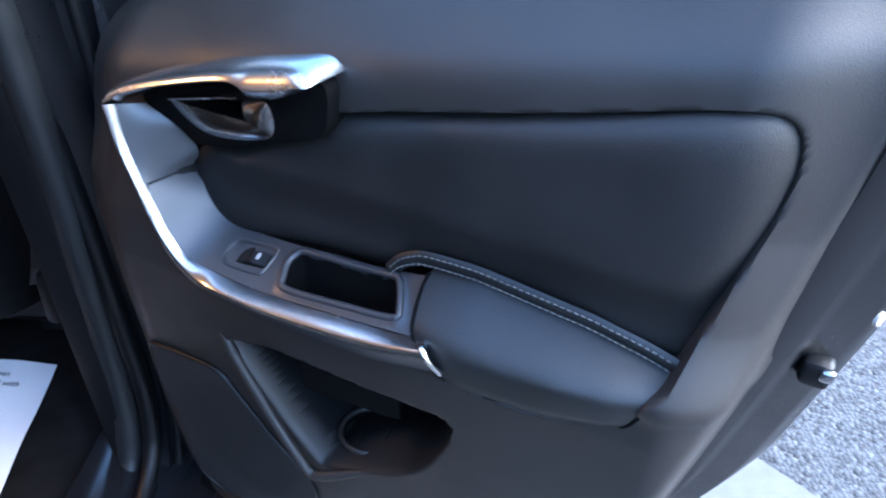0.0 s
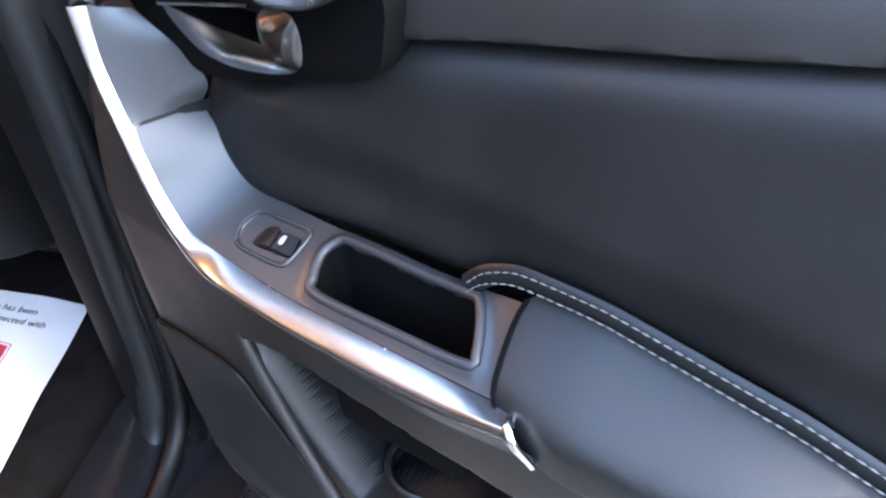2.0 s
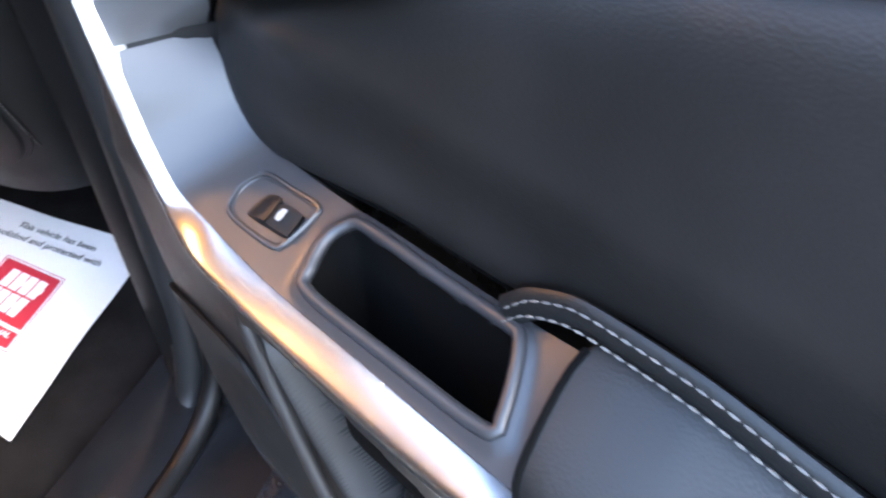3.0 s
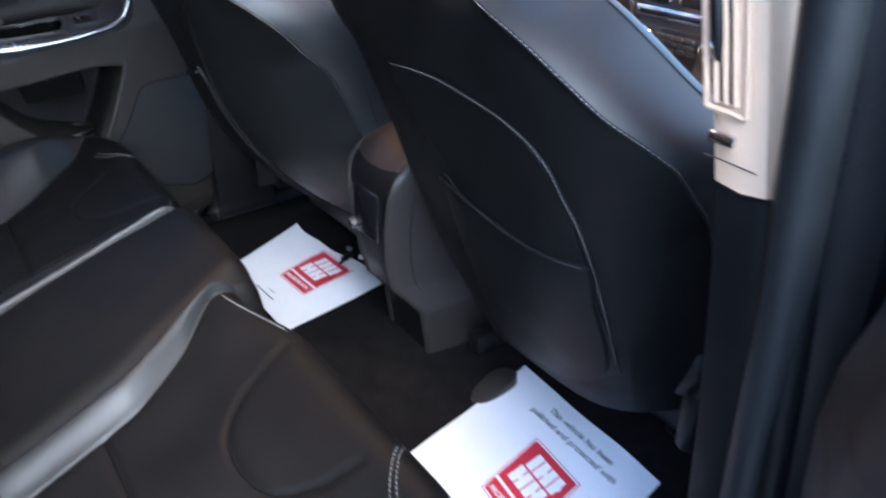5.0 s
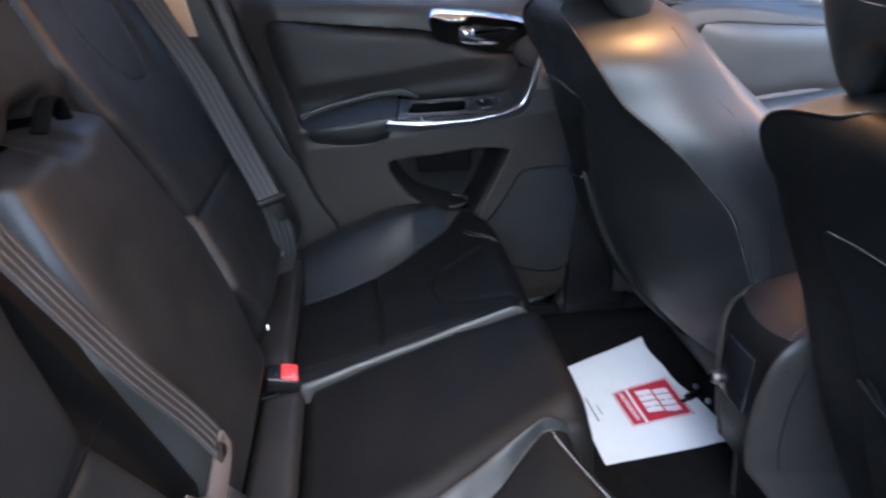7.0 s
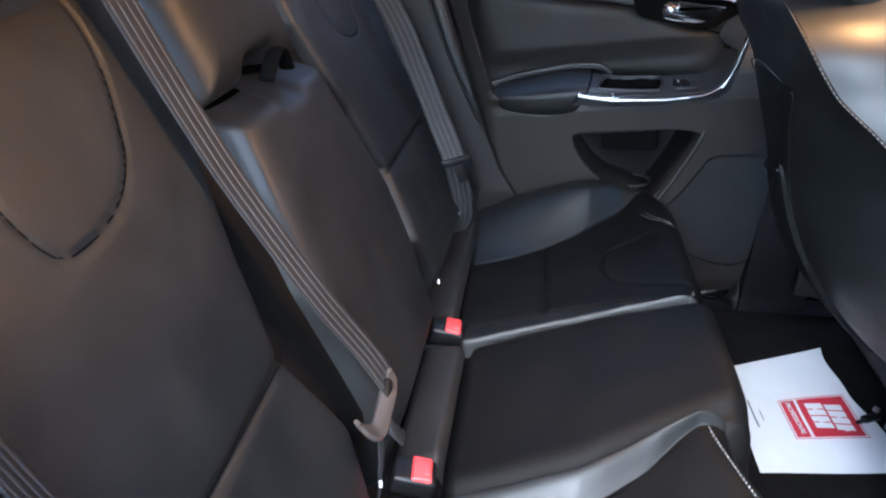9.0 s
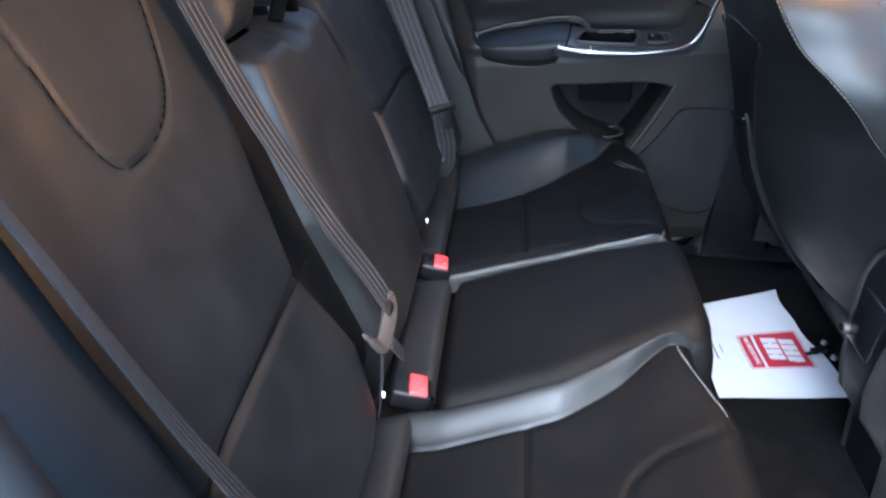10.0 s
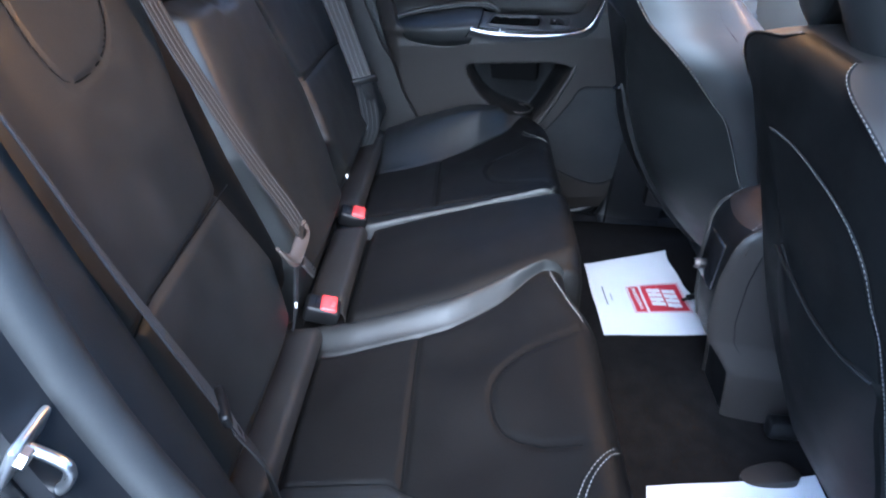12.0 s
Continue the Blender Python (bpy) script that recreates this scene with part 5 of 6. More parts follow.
belt = thing("seat_belt", (0.17, -0.9, 0.85), "black ridged centre seat belt with steel tongue", "seat belt", "rear seat belts")
webbing([(0.224, back_y(1.34) + 0.02, 1.34), (0.208, back_y(1.18) + 0.014, 1.18), (0.198, back_y(1.10) + 0.014, 1.10), (0.182, back_y(0.985) + 0.022, 0.985), (0.160, back_y(0.90) + 0.028, 0.90), (0.155, back_y(0.855) + 0.034, 0.85)], 0.047, (1, -0.05, 0.06), belt)
# The steel tongue with its hook, hanging at the end of the belt.
hook = curve([(0.260, -0.864, 0.886), (0.254, -0.857, 0.872), (0.240, -0.853, 0.858), (0.226, -0.850, 0.853), (0.196, -0.851, 0.853), (0.165, -0.852, 0.855), (0.149, -0.853, 0.858), (0.150, -0.856, 0.868)], 40)
part("tongue_hook", tube(hook, np.interp(np.arange(40), [0, 8, 30, 40], [0.006, 0.0105, 0.0105, 0.007]), seg=12, flat=0.45, power=0.6), TONGUE, belt, "bent steel tongue hook")
part("tongue_bail", rbox((0.05, 0.012, 0.016), (0.178, -0.853, 0.852), 0.004, Euler((0.4, 0.5, 0.1)).to_matrix()), PLASTIC2, belt)
part("tongue_plate", rbox((0.018, 0.004, 0.030), (0.196, -0.838, 0.822), 0.001, Euler((0.5, 0.3, 0.1)).to_matrix()), STEEL, belt)
webbing([(0.178, -0.862, 0.852), (0.190, -0.858, 0.80), (0.20, -0.86, 0.74), (0.205, -0.868, 0.69)], 0.04, (1, 0.1, 0.1), belt, 20)

for x, y, z, rz in ((-0.160, -0.828, 0.716, 4), (0.168, -0.826, 0.722, 6)):
    m = pose(0, 0, 0, -14, 0, rz).to_3x3()
    b = thing("belt_buckle", (x, y, z), "black belt buckle with red release button", "buckle", "belt buckles")
    z += 0.008
    part("buckle_body", rbox((0.042, 0.054, 0.028), (x, y, z), 0.006, m, 3), PLASTIC2, b)
    part("release_button", rbox((0.038, 0.025, 0.010), Vector((x, y, z)) + m @ Vector((0, 0.008, 0.0125)), 0.003, m, 3), RED, b, "red release button")
    part("button_dent", rbox((0.022, 0.010, 0.004), Vector((x, y, z)) + m @ Vector((0, 0.014, 0.0168)), 0.002, m, 2), RED, b)
    part("tongue_slot", rbox((0.022, 0.004, 0.006), Vector((x, y, z)) + m @ Vector((0, -0.012, 0.0125)), 0.001, m), RUBBER, b)


# ---- the front seats ----
SEAT_X = 0.297
HEAD_X = 0.247


def seat_axis(z, tuck=0.15, lean=0.0):
    """The rear face's y of a front seat back; tuck: how far its foot curves forward; lean: how far it is reclined."""
    return -0.172 - (0.26 + lean) * (z - 0.80) + 2.2 * tuck * max(0.0, 0.92 - z) ** 2


def front_seat(side, dy=0.0, tuck=0.15, lean=0.0, up=0.0, deep=0.0):
    ob = thing("front_seat", (side * SEAT_X, 0.1, 0.5), "black leather front car seat with pale stitched seams", "car seat", "front seats")
    # Back: sections from the foot to the rounded top.
    zs = np.r_[np.linspace(0.62, 1.08, 24), np.linspace(1.09, 1.19, 12), 1.197, 1.202, 1.2045, 1.206]
    hw = lambda z: glide(z, [0.60, 0.70, 0.80, 0.95, 1.05, 1.12, 1.16, 1.185, 1.20, 1.206], [0.16, 0.195, 0.24, 0.275, 0.284, 0.224, 0.172, 0.125, 0.095, 0.08])
    dp = lambda z: glide(z, [0.60, 0.80, 1.0, 1.08, 1.12, 1.17, 1.195, 1.206], [0.19, 0.21, 0.21, 0.18, 0.165, 0.145, 0.125, 0.11])
    outer = lambda z: max(hw(z), glide(z, [0.60, 0.70, 0.80, 0.95], [0.235, 0.252, 0.264, 0.276]) if z < 0.95 else 0)
    PZ = [0.60, 0.68, 0.84, 0.96, 1.0, 1.045, 1.07, 1.10, 1.144, 1.168, 1.192, 1.206]
    pipe_y = lambda z: glide(z, PZ, [0.13, 0.13, 0.14, 0.122, 0.096, 0.066, 0.046, 0.0216, 0.006, 0.002, 0.0, 0.0])
    half = lambda z, k: outer(z) if k > 0 else max(hw(z), glide(z, [0.9, 1.07, 1.10, 1.144, 1.168, 1.185, 1.197, 1.206], [0.0, 0.276, 0.258, 0.238, 0.215, 0.18, 0.12, 0.08]))
    pipe_x = lambda z, k: min(0.97 * half(z, k), glide(z, PZ, [0.235, 0.245, 0.26, 0.272, 0.279, 0.276, 0.258, 0.227, 0.178, 0.14, 0.085, 0.062]) if k > 0 else glide(z, [0.60, 0.84, 1.0, 1.045, 1.07, 1.10, 1.144, 1.168, 1.185, 1.195, 1.206], [0.235, 0.26, 0.279, 0.276, 0.262, 0.24, 0.222, 0.198, 0.155, 0.09, 0.06]))
    rise = lambda z, y: z + up * smooth(0.62, 1.05, z) + 0.018 * min(1.0, y / dp(z)) * smooth(1.0, 1.2, z)

    # The rear face rolls over into the top.
    roll = lambda z, y: (0.035 - math.sqrt(0.035**2 - max(0.0, z - 1.1711) ** 2)) * (1 - min(1.0, y / dp(z)))
    bow = 5.0 if side > 0 else 2.3

    def half_section(z, k):
        """From the middle of the rear face round one side to the middle of the front."""
        xp, yp, xo, d = pipe_x(z, k), pipe_y(z), half(z, k), dp(z)
        ys = min(yp + 0.11 + 0.6 * deep, 0.80 * d + 0.6 * deep)
        up = smooth(0.98, 1.08, z)
        yf = d + 0.045 * (1 - up) + deep * smooth(1.17, 1.06, z)
        xf = max(0.02, xo * 0.80 * (1 - up) + (xo - 0.11) * up)
        pts = [(xp * t, yp * t**bow) for t in np.linspace(0, 1, 12)]
        for t in np.linspace(0, 1, 9)[1:]:
            puff = 0.10 * (xo - xp + ys - yp) * math.sin(math.pi * t)
            pts.append((xp + (xo - xp) * t + 0.6 * puff, yp + (ys - yp) * t - 0.6 * puff))
        for t in np.linspace(0, 1, 9)[1:]:
            g = t * math.pi / 2
            pts.append((xf + (xo - xf) * math.cos(g), ys + (yf - ys) * math.sin(g)))
        for t in np.linspace(0, 1, 6)[1:]:
            pts.append((xf * (1 - t), yf + (d - yf) * smooth(0, 1, t)))
        return [(side * (SEAT_X + k * x), seat_axis(z, tuck, lean) + y + roll(z, y), rise(z, y)) for x, y in pts]

    v, f = loft([half_section(z, 1) + half_section(z, -1)[-2:0:-1] for z in zs], ring=True, caps=True)
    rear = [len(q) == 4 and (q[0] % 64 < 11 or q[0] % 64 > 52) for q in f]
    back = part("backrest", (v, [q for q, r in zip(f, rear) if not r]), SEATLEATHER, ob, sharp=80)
    # Rear face gets a darker colour for its shade, darkest on the right.
    part("back_cover", (v, [q for q, r in zip(f, rear) if r]), DULL if side > 0 else LEATHER, back, "back cover coloured darker for its shade", sharp=80)

    def rear_at(x, z, lift=0.0):
        """A place on the rear face, x from the seat's middle."""
        k = 1 if x > 0 else -1
        t = min(1.0, abs(x) / pipe_x(z, k))
        y = pipe_y(z) * t**bow
        return (side * (SEAT_X + x), seat_axis(z, tuck, lean) + y - lift, rise(z, y))

    # Piping down both shoulders, with stitches, and the seam along the bolster.
    for k in (1, -1):
        line, seam = [], []
        for z in np.r_[np.linspace(1.2045, 1.17, 8), np.linspace(1.16, 0.68, 40)]:
            y = pipe_y(z)
            line.append((side * (SEAT_X + k * pipe_x(z, k)), seat_axis(z, tuck, lean) + y + roll(z, y), rise(z, y)))
            y = min(y + 0.11, 0.80 * dp(z))
            seam.append((side * (SEAT_X + k * half(z, k)), seat_axis(z, tuck, lean) + y, rise(z, y)))
        line = curve(line, 130)
        part("piping", tube(line, np.interp(np.arange(130), [0, 5, 129], [0.0012, 0.0024, 0.0024]), seg=8), DULL, back)
        part("stitching", dashes([(a + side * k * 0.0022, b - 0.0022, c + 0.0015) for a, b, c in line], 0.0042, 0.0022, 0.0007), THREAD, back)
        part("bolster_seam", tube(curve(seam[6:], 80), 0.0014, seg=6), PLASTIC2, back)
    # Map pocket panel on the back.
    pk = curve([(-0.104, 1.068), (-0.098, 1.078), (-0.05, 1.083), (0.012, 1.082), (0.104, 1.065), (0.150, 1.035), (0.167, 0.990), (0.178, 0.94), (0.184, 0.852), (0.182, 0.72), (0.10, 0.665), (0.0, 0.655), (-0.022, 0.68), (-0.030, 0.80), (-0.037, 0.906), (-0.052, 0.96), (-0.070, 1.015), (-0.092, 1.050)], 130, True)
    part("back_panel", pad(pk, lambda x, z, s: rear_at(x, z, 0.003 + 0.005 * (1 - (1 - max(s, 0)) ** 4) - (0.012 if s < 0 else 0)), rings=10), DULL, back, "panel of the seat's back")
    ps = curve([(-0.088, 1.085), (-0.045, 1.089), (0.018, 1.088), (0.112, 1.071), (0.160, 1.040), (0.177, 0.992), (0.187, 0.94), (0.192, 0.852), (0.190, 0.72)], 90)
    part("panel_piping", tube([rear_at(x, z, 0.005) for x, z in ps], np.interp(np.arange(90), [0, 10, 89], [0.0003, 0.0011, 0.0011]), seg=6), DULL, back)
    part("stitching", dashes([rear_at(x, z, 0.0068) for x, z in ps], 0.004, 0.0022, 0.0006), THREAD, back)
    low = curve([(-0.035, 0.945), (0.0, 0.934), (0.070, 0.918), (0.130, 0.910), (0.182, 0.905), (0.184, 0.85), (0.176, 0.72), (0.10, 0.668), (0.0, 0.658), (-0.022, 0.68), (-0.030, 0.80)], 110, True)
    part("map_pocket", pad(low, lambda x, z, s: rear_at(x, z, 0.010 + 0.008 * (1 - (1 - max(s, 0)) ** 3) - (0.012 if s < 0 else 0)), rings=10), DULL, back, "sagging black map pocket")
    part("pocket_hem", tube([rear_at(x, z, 0.014) for x, z in curve([(-0.037, 0.947), (0.0, 0.936), (0.070, 0.920), (0.130, 0.912), (0.184, 0.907)], 40)], 0.0024, seg=8), DULL, back)
    # Head restraint: two lobes that stand on the back, with an arch between them.
    hz = np.r_[1.186, 1.190, 1.196, 1.205, np.linspace(1.215, 1.46, 22)]
    rows = []
    for z in hz:
        t = (z - 1.186) / 0.274
        w = glide(t, [0, 0.03, 0.12, 0.3, 0.6, 0.85, 0.96, 1], [0.104, 0.116, 0.124, 0.130, 0.132, 0.122, 0.095, 0.05])
        d = glide(t, [0, 0.04, 0.15, 0.5, 0.85, 1], [0.022, 0.036, 0.048, 0.056, 0.046, 0.018])
        y = seat_axis(z, tuck, lean) + 0.085
        sec = []
        for g in np.linspace(0, 2 * math.pi, 64, endpoint=False):
            c, q = math.cos(g), math.sin(g)
            x = w * math.copysign(abs(c) ** 0.6, c)
            arch = 0.060 * math.exp(-(((x + 0.026 * side) / 0.060) ** 4)) * (1 - t) ** 3
            sec.append((side * HEAD_X + x, y + d * math.copysign(abs(q) ** 0.7, q), z + up + arch))
        rows.append(sec)
    hr = part("head_restraint", loft(rows, ring=True, caps=True), SEATLEATHER, ob, "black leather head restraint", sharp=80)
    hl = [(side * HEAD_X + x, seat_axis(z, tuck, lean) + 0.085 - 0.055, z + up) for x, z in curve([(-0.122, 1.33), (-0.06, 1.300), (0, 1.293), (0.06, 1.300), (0.122, 1.33)], 40)]
    part("stitching", dashes(hl, 0.004, 0.002, 0.0008), THREAD, hr)
    # Cushion, base and rails.
    rows = []
    for t in np.linspace(0, 1, 14):
        y = -0.03 - 0.4 * min(0.0, dy) + 0.48 * t
        w = 0.25 + 0.02 * math.sin(math.pi * t)
        sec = []
        for g in np.linspace(0, 2 * math.pi, 32, endpoint=False):
            c, s = math.cos(g), math.sin(g)
            sec.append((side * (SEAT_X + w * math.copysign(abs(c) ** 0.5, c)), y, 0.70 + 0.04 * t + 0.085 * math.copysign(abs(s) ** 0.6, s) * (1 - 0.5 * (2 * t - 1) ** 6) + (0.025 * smooth(0.6, 0.95, abs(c)) if s > 0 else 0)))
        rows.append(sec)
    part("cushion", loft(rows, ring=True, caps=True), LEATHER, ob, sharp=80)
    part("seat_shell", rbox((0.46, 0.36, 0.09), (side * SEAT_X, 0.19 - 0.3 * min(0.0, dy), 0.60), 0.02), PLASTIC2, ob, "black plastic seat base")
    for k in (-1, 1):
        part("rail", rbox((0.045, 0.40, 0.04), (side * (SEAT_X + 0.19 * k), 0.24 - 0.5 * min(0.0, dy), 0.535), 0.008), PLASTIC2, ob)
        if k * side < 0 < side:
            foot = curve([(0.200, -0.122), (0.222, -0.140), (0.238, -0.118), (0.234, -0.060), (0.214, -0.046), (0.194, -0.070)], 40, True)
            part("rail_cover", pad(foot, lambda x, y, s: (x, y, floor_height(x, y) + (0.0 if s < 0 else 0.006 + 0.014 * smooth(-0.14, -0.06, y) + 0.004 * (1 - (1 - s) ** 3))), rings=6), PLASTIC, ob, "charcoal plastic rail cover")
            part("rail_end", rbox((0.030, 0.075, 0.034), (0.152, -0.050, 0.552), 0.006), PLASTIC2, ob, "black rail end")
    part("side_cover", rbox((0.03, 0.40, 0.10), (side * (SEAT_X + 0.262), 0.14, 0.66), 0.012), PLASTIC2, ob)
    ob.location.y += dy
    return ob


front_seat(1)
front_seat(-1, -0.11, 0.8, 0.07, 0.045, 0.04)


# ---- the centre console and dashboard ----
console = thing("centre_console", (0.015, -0.15, 0.5), "charcoal centre console with dark brown padded lid", "console")
CX = 0.018


CZ = [0.50, 0.545, 0.600, 0.628, 0.655, 0.70, 0.78, 0.84, 0.868, 0.885]
console_half = lambda z: np.interp(z, CZ, [0.060, 0.060, 0.060, 0.050, 0.041, 0.044, 0.054, 0.066, 0.070, 0.068])
console_rear = lambda z: np.interp(z, CZ, [-0.132, -0.136, -0.142, -0.162, -0.184, -0.194, -0.198, -0.194, -0.182, -0.160])
levels = np.r_[np.linspace(0.50, 0.596, 6), 0.600, 0.604, np.linspace(0.612, 0.65, 6), 0.655, 0.66, np.linspace(0.67, 0.885, 22)]
part("rear_face", loft([[(CX + console_half(z) * k, console_rear(z) + 0.003 * k**6, z) for k in np.linspace(-0.90, 0.90, 13)] for z in levels]), PLASTIC2, console, sharp=35)
for k in (-1, 1):
    rows = []
    for z in levels:
        h, y = console_half(z), console_rear(z)
        rows.append([(CX + k * (h + dx), y + dy, z) for dx, dy in ((-0.0065, 0.006), (-0.0055, -0.001), (-0.001, -0.003), (0.003, 0.001), (0.006, 0.010), (0.012, 0.05), (0.024, 0.14))] + [(CX + k * 0.10, 0.55, z)])
    part("side_cheek", loft(rows), PLASTIC, console, "charcoal plastic side cheek", sharp=35)
    line = [(CX + k * (console_half(z) + 0.0105), console_rear(z) + 0.040, z) for z in np.linspace(0.64, 0.84, 20)]
    part("cheek_crease", tube(line, 0.0012, seg=6), PLASTIC2, console)
rows = []
for y, z in curve([(0.16, 0.90), (0.0, 0.915), (-0.10, 0.915), (-0.150, 0.905), (-0.176, 0.88), (-0.184, 0.85)], 24):
    rows.append([(CX + x, y + 0.004 * (x / 0.07) ** 2, z - 0.012 * abs(x / 0.072) ** 3) for x in np.linspace(-0.074, 0.074, 15)])
part("lid", loft(rows), BROWN, console, "dark brown padded armrest lid")
for x in (-0.06, 0.06):
    part("stitching", dashes([(CX + x, y - 0.0005, z + 0.0005) for y, z in curve([(0.10, 0.906), (-0.10, 0.908), (-0.150, 0.898), (-0.176, 0.874)], 40)], 0.004, 0.002, 0.0007), THREAD, console)
part("vent_panel", rbox((0.074, 0.008, 0.085), (CX - 0.004, -0.1975, 0.788), 0.008, pose(0, 0, 0, -4, 0, 0).to_3x3()), GLOSS, console, "glossy black socket panel")
sock = part("power_socket", disc(0.0095, 0.012, (CX - 0.040, -0.199, 0.757), (0, -1, 0), seg=24), TONGUE, console, "round dull metal power socket")
part("socket_hole", disc(0.0062, 0.0126, (CX - 0.040, -0.1995, 0.757), (0, -1, 0), seg=20, bevel=0.02), GLOSS, sock)

dash = thing("dashboard", (0, 0.75, 0.85), "charcoal dashboard with silver-framed centre stack", "dashboard")
rows = []
for x in np.linspace(-0.74, 0.74, 30):
    p = curve([(1.05, 0.98), (0.86, 1.06), (0.70, 1.075), (0.62, 1.04), (0.60, 0.95), (0.64, 0.84), (0.72, 0.70), (0.80, 0.55)], 22)
    rows.append([(x, y + 0.05 * abs(x) ** 2, z) for y, z in p])
part("dash_body", loft(rows), VINYL, dash, sharp=70)
tilt = pose(0, 0, 0, -16, 0, 0).to_3x3()
on = lambda x, z, d=0.0: Vector((x, 0.585 + 0.27 * (z - 0.95) * -1 - d, z))
part("stack_face", rbox((0.25, 0.03, 0.30), on(0.0, 0.93, 0.0), 0.01, tilt), PLASTIC, dash)
part("wood_panel", rbox((0.225, 0.012, 0.15), on(0.005, 0.865, 0.016), 0.01, tilt), WOOD, dash, "brown wood centre panel")
for s in (-1, 1):
    part("silver_edge", tube([on(s * 0.118, 1.085, 0.018), on(s * 0.122, 0.98, 0.02), on(s * 0.112, 0.86, 0.022), on(s * 0.085, 0.76, 0.02)], 0.004, seg=8), SILVER, dash, "satin silver frame")
    part("air_vent", rbox((0.085, 0.02, 0.06), on(s * 0.062, 1.035, 0.012), 0.006, tilt), GLOSS, dash)
    for k in range(5):
        part("vent_slat", rbox((0.078, 0.008, 0.002), on(s * 0.062, 1.014 + 0.0105 * k, 0.024), 0.0006, tilt), PLASTIC, dash)
    part("vent_wheel", rbox((0.006, 0.008, 0.022), on(s * 0.012, 1.022, 0.022), 0.002, tilt), CHROME, dash)
part("hazard_button", rbox((0.020, 0.008, 0.014), on(0.0, 1.052, 0.022), 0.003, tilt), HAZARD, dash, "lit red hazard button")
part("disc_slot_frame", rbox((0.22, 0.006, 0.022), on(0.0, 0.982, 0.018), 0.003, tilt), SILVER, dash)
part("disc_slot", rbox((0.205, 0.007, 0.010), on(0.0, 0.982, 0.020), 0.002, tilt), GLOSS, dash)
part("keypad_frame", rbox((0.115, 0.006, 0.085), on(-0.005, 0.910, 0.022), 0.004, tilt), SILVER, dash)
part("keypad", rbox((0.108, 0.008, 0.079), on(-0.005, 0.910, 0.0235), 0.003, tilt), PLASTIC2, dash)
for i in range(4):
    for j in range(5):
        part("key", rbox((0.020, 0.006, 0.010), on(-0.042 + 0.025 * i, 0.882 + 0.014 * j, 0.029), 0.002, tilt), PLASTIC, dash)
for x, z in ((0.082, 0.925), (0.082, 0.850), (-0.082, 0.925), (-0.082, 0.850)):
    k = part("knob", disc(0.021, 0.020, on(x, z, 0.022), (0, -1, 0.27), seg=28), CHROME, dash, "chrome ringed round knob")
    part("knob_face", disc(0.014, 0.0215, on(x, z, 0.022), (0, -1, 0.27), seg=24), PLASTIC2, k)


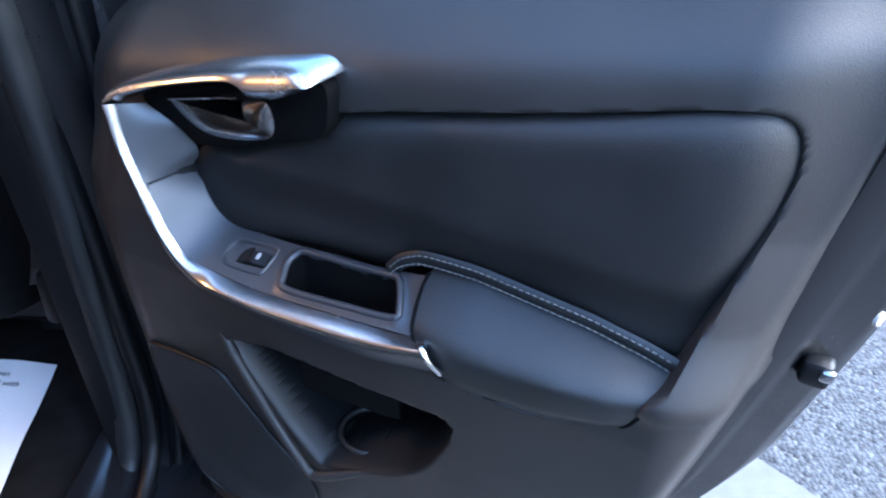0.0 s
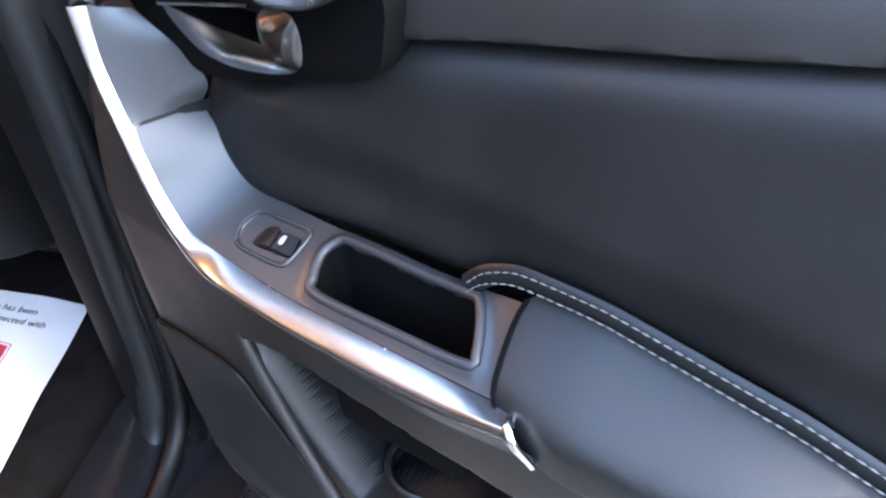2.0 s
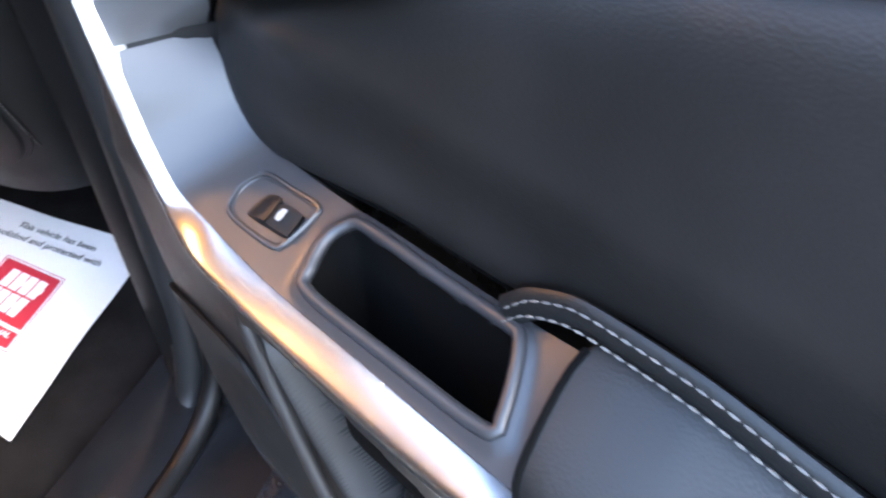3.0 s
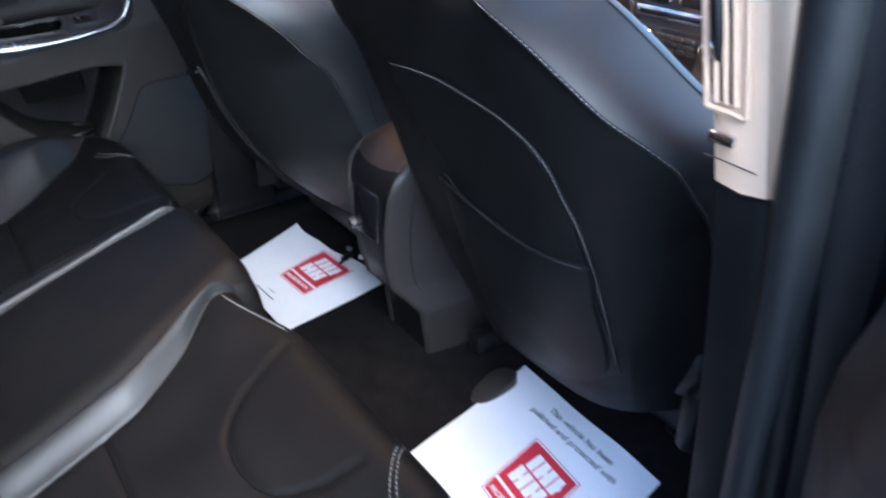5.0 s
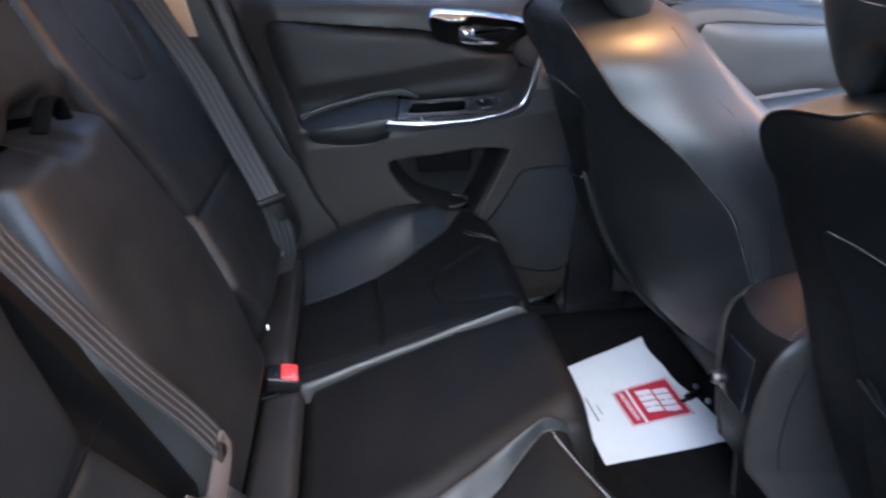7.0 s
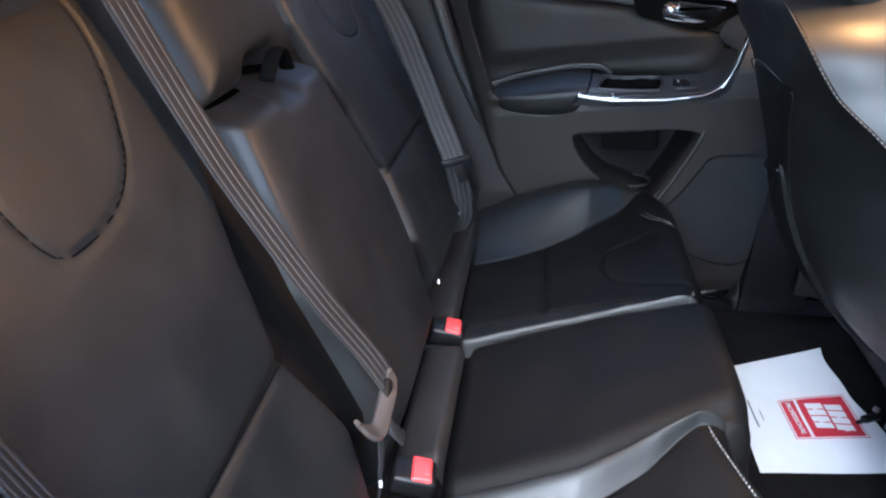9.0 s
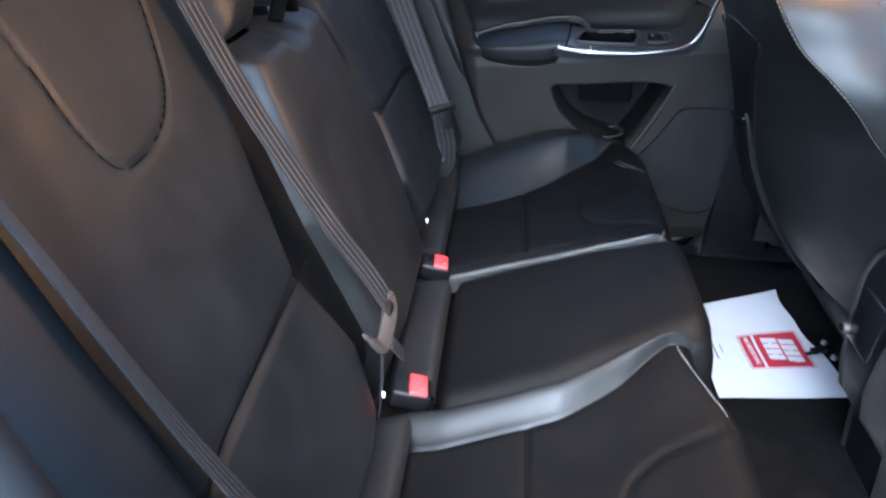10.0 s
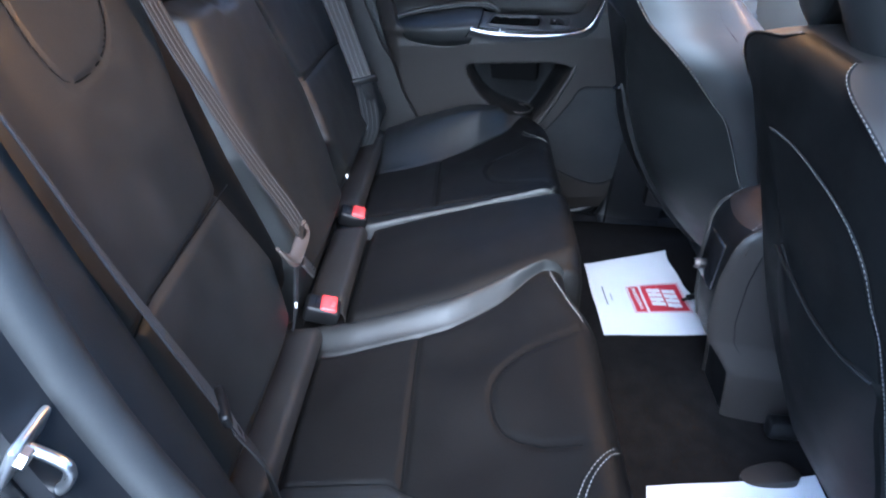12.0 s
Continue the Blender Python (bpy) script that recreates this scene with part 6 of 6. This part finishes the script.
# ---- paper mats on the floor ----
def paper_mat(name_label, corners, words_at, cut=0.0):
    """A printed paper mat lying on the carpet. corners: four (x, y) in turn, the first edge carries the sentence."""
    c = np.array(corners, float)
    ob = thing("paper_mat", (*c.mean(0), 0.506), name_label, "paper mat", "paper floor mats")

    def at(a, b, lift=0.0):
        p = (1 - a) * (1 - b) * c[0] + a * (1 - b) * c[1] + a * b * c[2] + (1 - a) * b * c[3]
        z = floor_height(*p) + 0.007 + 0.006 * noise.noise((p[0] * 7, p[1] * 7, 1.0)) + 0.008 * max(0.0, (abs(b - 0.5) - 0.4) * 4) ** 2 * math.sin(9 * a + 1)
        return (p[0], p[1], z + lift)

    edge = lambda a: cut * (1.0 + 0.16 * math.sin(4.6 * a + 0.5) + 0.04 * math.sin(17 * a))
    top = sheet(lambda a, b: at(a, edge(a) + b * (1 - edge(a))), 40, 40)
    part("paper", top, PAPER, ob)
    bm_ = lambda a0, a1, b0, b1, lift, n=8: sheet(lambda s, t: at(a0 + s * (a1 - a0), b0 + t * (b1 - b0), lift), n, n)
    part("red_border", join(bm_(0.405, 0.740, 0.315, 0.320, 0.0007), bm_(0.405, 0.410, 0.315, 0.735, 0.0007), bm_(0.735, 0.740, 0.315, 0.735, 0.0007), bm_(0.405, 0.740, 0.730, 0.735, 0.0007)), PRINT, ob)
    part("red_block", bm_(0.418, 0.727, 0.330, 0.625, 0.0008), PRINT, ob, "dark red printed block")
    part("red_band", bm_(0.418, 0.727, 0.643, 0.722, 0.0008), PRINT, ob)
    # A mark of two rows of leaning white strokes.
    for row_, (b0, b1, shift) in enumerate(((0.372, 0.474, 0.012), (0.486, 0.588, -0.010))):
        strokes = []
        for k in range(4):
            a0 = 0.466 + shift + 0.052 * k
            lean = lambda p, q, a0=a0, b0=b0, b1=b1: at(a0 + 0.044 * p + 0.010 * (1 - q), b0 + q * (b1 - b0), 0.0014)
            strokes.append(sheet(lean, 5, 6))
            if (k + row_) % 2:
                strokes.append(sheet(lambda p, q, a0=a0, b0=b0: at(a0 + 0.040 + 0.016 * p, b0 + 0.035 + 0.03 * q, 0.0014), 3, 3))
        part("white_shape", join(*strokes), PAPER, ob)
    ex = Vector((*(c[1] - c[0]), 0)).normalized()
    ey = Vector((*(c[0] - c[3]), 0)).normalized()
    ey = (ey - ex * ey.dot(ex)).normalized()
    m = Matrix((ex, ey, ex.cross(ey))).transposed()
    if words_at:
        for k, line in enumerate(("This vehicle has been", "polished and protected with")):
            p = Vector(at(0.56, 0.12 + 0.075 * k, 0.004))
            words("print", line, 0.0165, p, m, INK, ob)
    p = Vector(at(0.572, 0.683, 0.003))
    words("print", "PROFESSIONAL", 0.0125, p, m, PAPER, ob)
    part("grey_bar", join(bm_(0.46, 0.56, 0.862, 0.868, 0.0008), bm_(0.36, 0.62, 0.905, 0.915, 0.0008)), INK, ob)
    return ob


clip = thing("belt_clip", (-0.272, -0.098, 0.528), "small black clip with steel ends lying on the paper mat", "clip")
part("clip_body", rbox((0.015, 0.034, 0.010), (-0.272, -0.098, 0.533), 0.004, pose(0, 0, 0, 0, 0, 24).to_3x3(), 3), PLASTIC2, clip)
part("clip_tongue", rbox((0.008, 0.016, 0.004), (-0.262, -0.118, 0.531), 0.0015, pose(0, 0, 0, 0, 0, 24).to_3x3()), PLASTIC2, clip)
for dx, dy in ((-0.026, 0.012), (0.020, 0.014)):
    part("steel_end", disc(0.005, 0.008, (-0.272 + dx, -0.094 + dy, 0.534), (0.9, 0.4, 0.2), seg=14), STEEL, clip, "small steel end")


paper_mat("white paper floor mat with red print, near the open door", [(0.205, -0.012), (0.520, -0.028), (0.575, -0.360), (0.258, -0.300)], True)
paper_mat("white paper floor mat with red print, partly under a front seat", [(-0.565, -0.02), (-0.180, 0.015), (-0.140, -0.308), (-0.435, -0.312)], False, 0.24)


# ---- outside, beside the car ----
wall("pavement", [(4.6, -2.728, 0.004), (-2.1, 4.9, 0.004), (-3.3, 3.845, 0.004), (3.4, -3.784, 0.004)], CONCRETE, "pale concrete strip beside the asphalt", "pavement", (0, 0, 0.012))

# Added unseen walls that block sky light near the horizon.
for name, pts, t in (
    ("wall_skyblock_south", [(-9, -6.5, 0), (9, -6.5, 0), (9, -6.5, 2.6), (-9, -6.5, 2.6)], (0, -0.3, 0)),
    ("wall_skyblock_west", [(-4.0, -6.5, 0), (-4.0, 9, 0), (-4.0, 9, 3.4), (-4.0, -6.5, 3.4)], (-0.3, 0, 0)),
    ("wall_skyblock_north", [(-9, 9, 0), (12, 9, 0), (12, 9, 2.4), (-9, 9, 2.4)], (0, 0.3, 0)),
    ("wall_skyblock_east", [(11, -6.5, 0), (11, 9, 0), (11, 9, 1.6), (11, -6.5, 1.6)], (0.3, 0, 0)),
):
    wall(name, pts, BRICK, "unseen added wall that holds back low sky light", "wall", t)
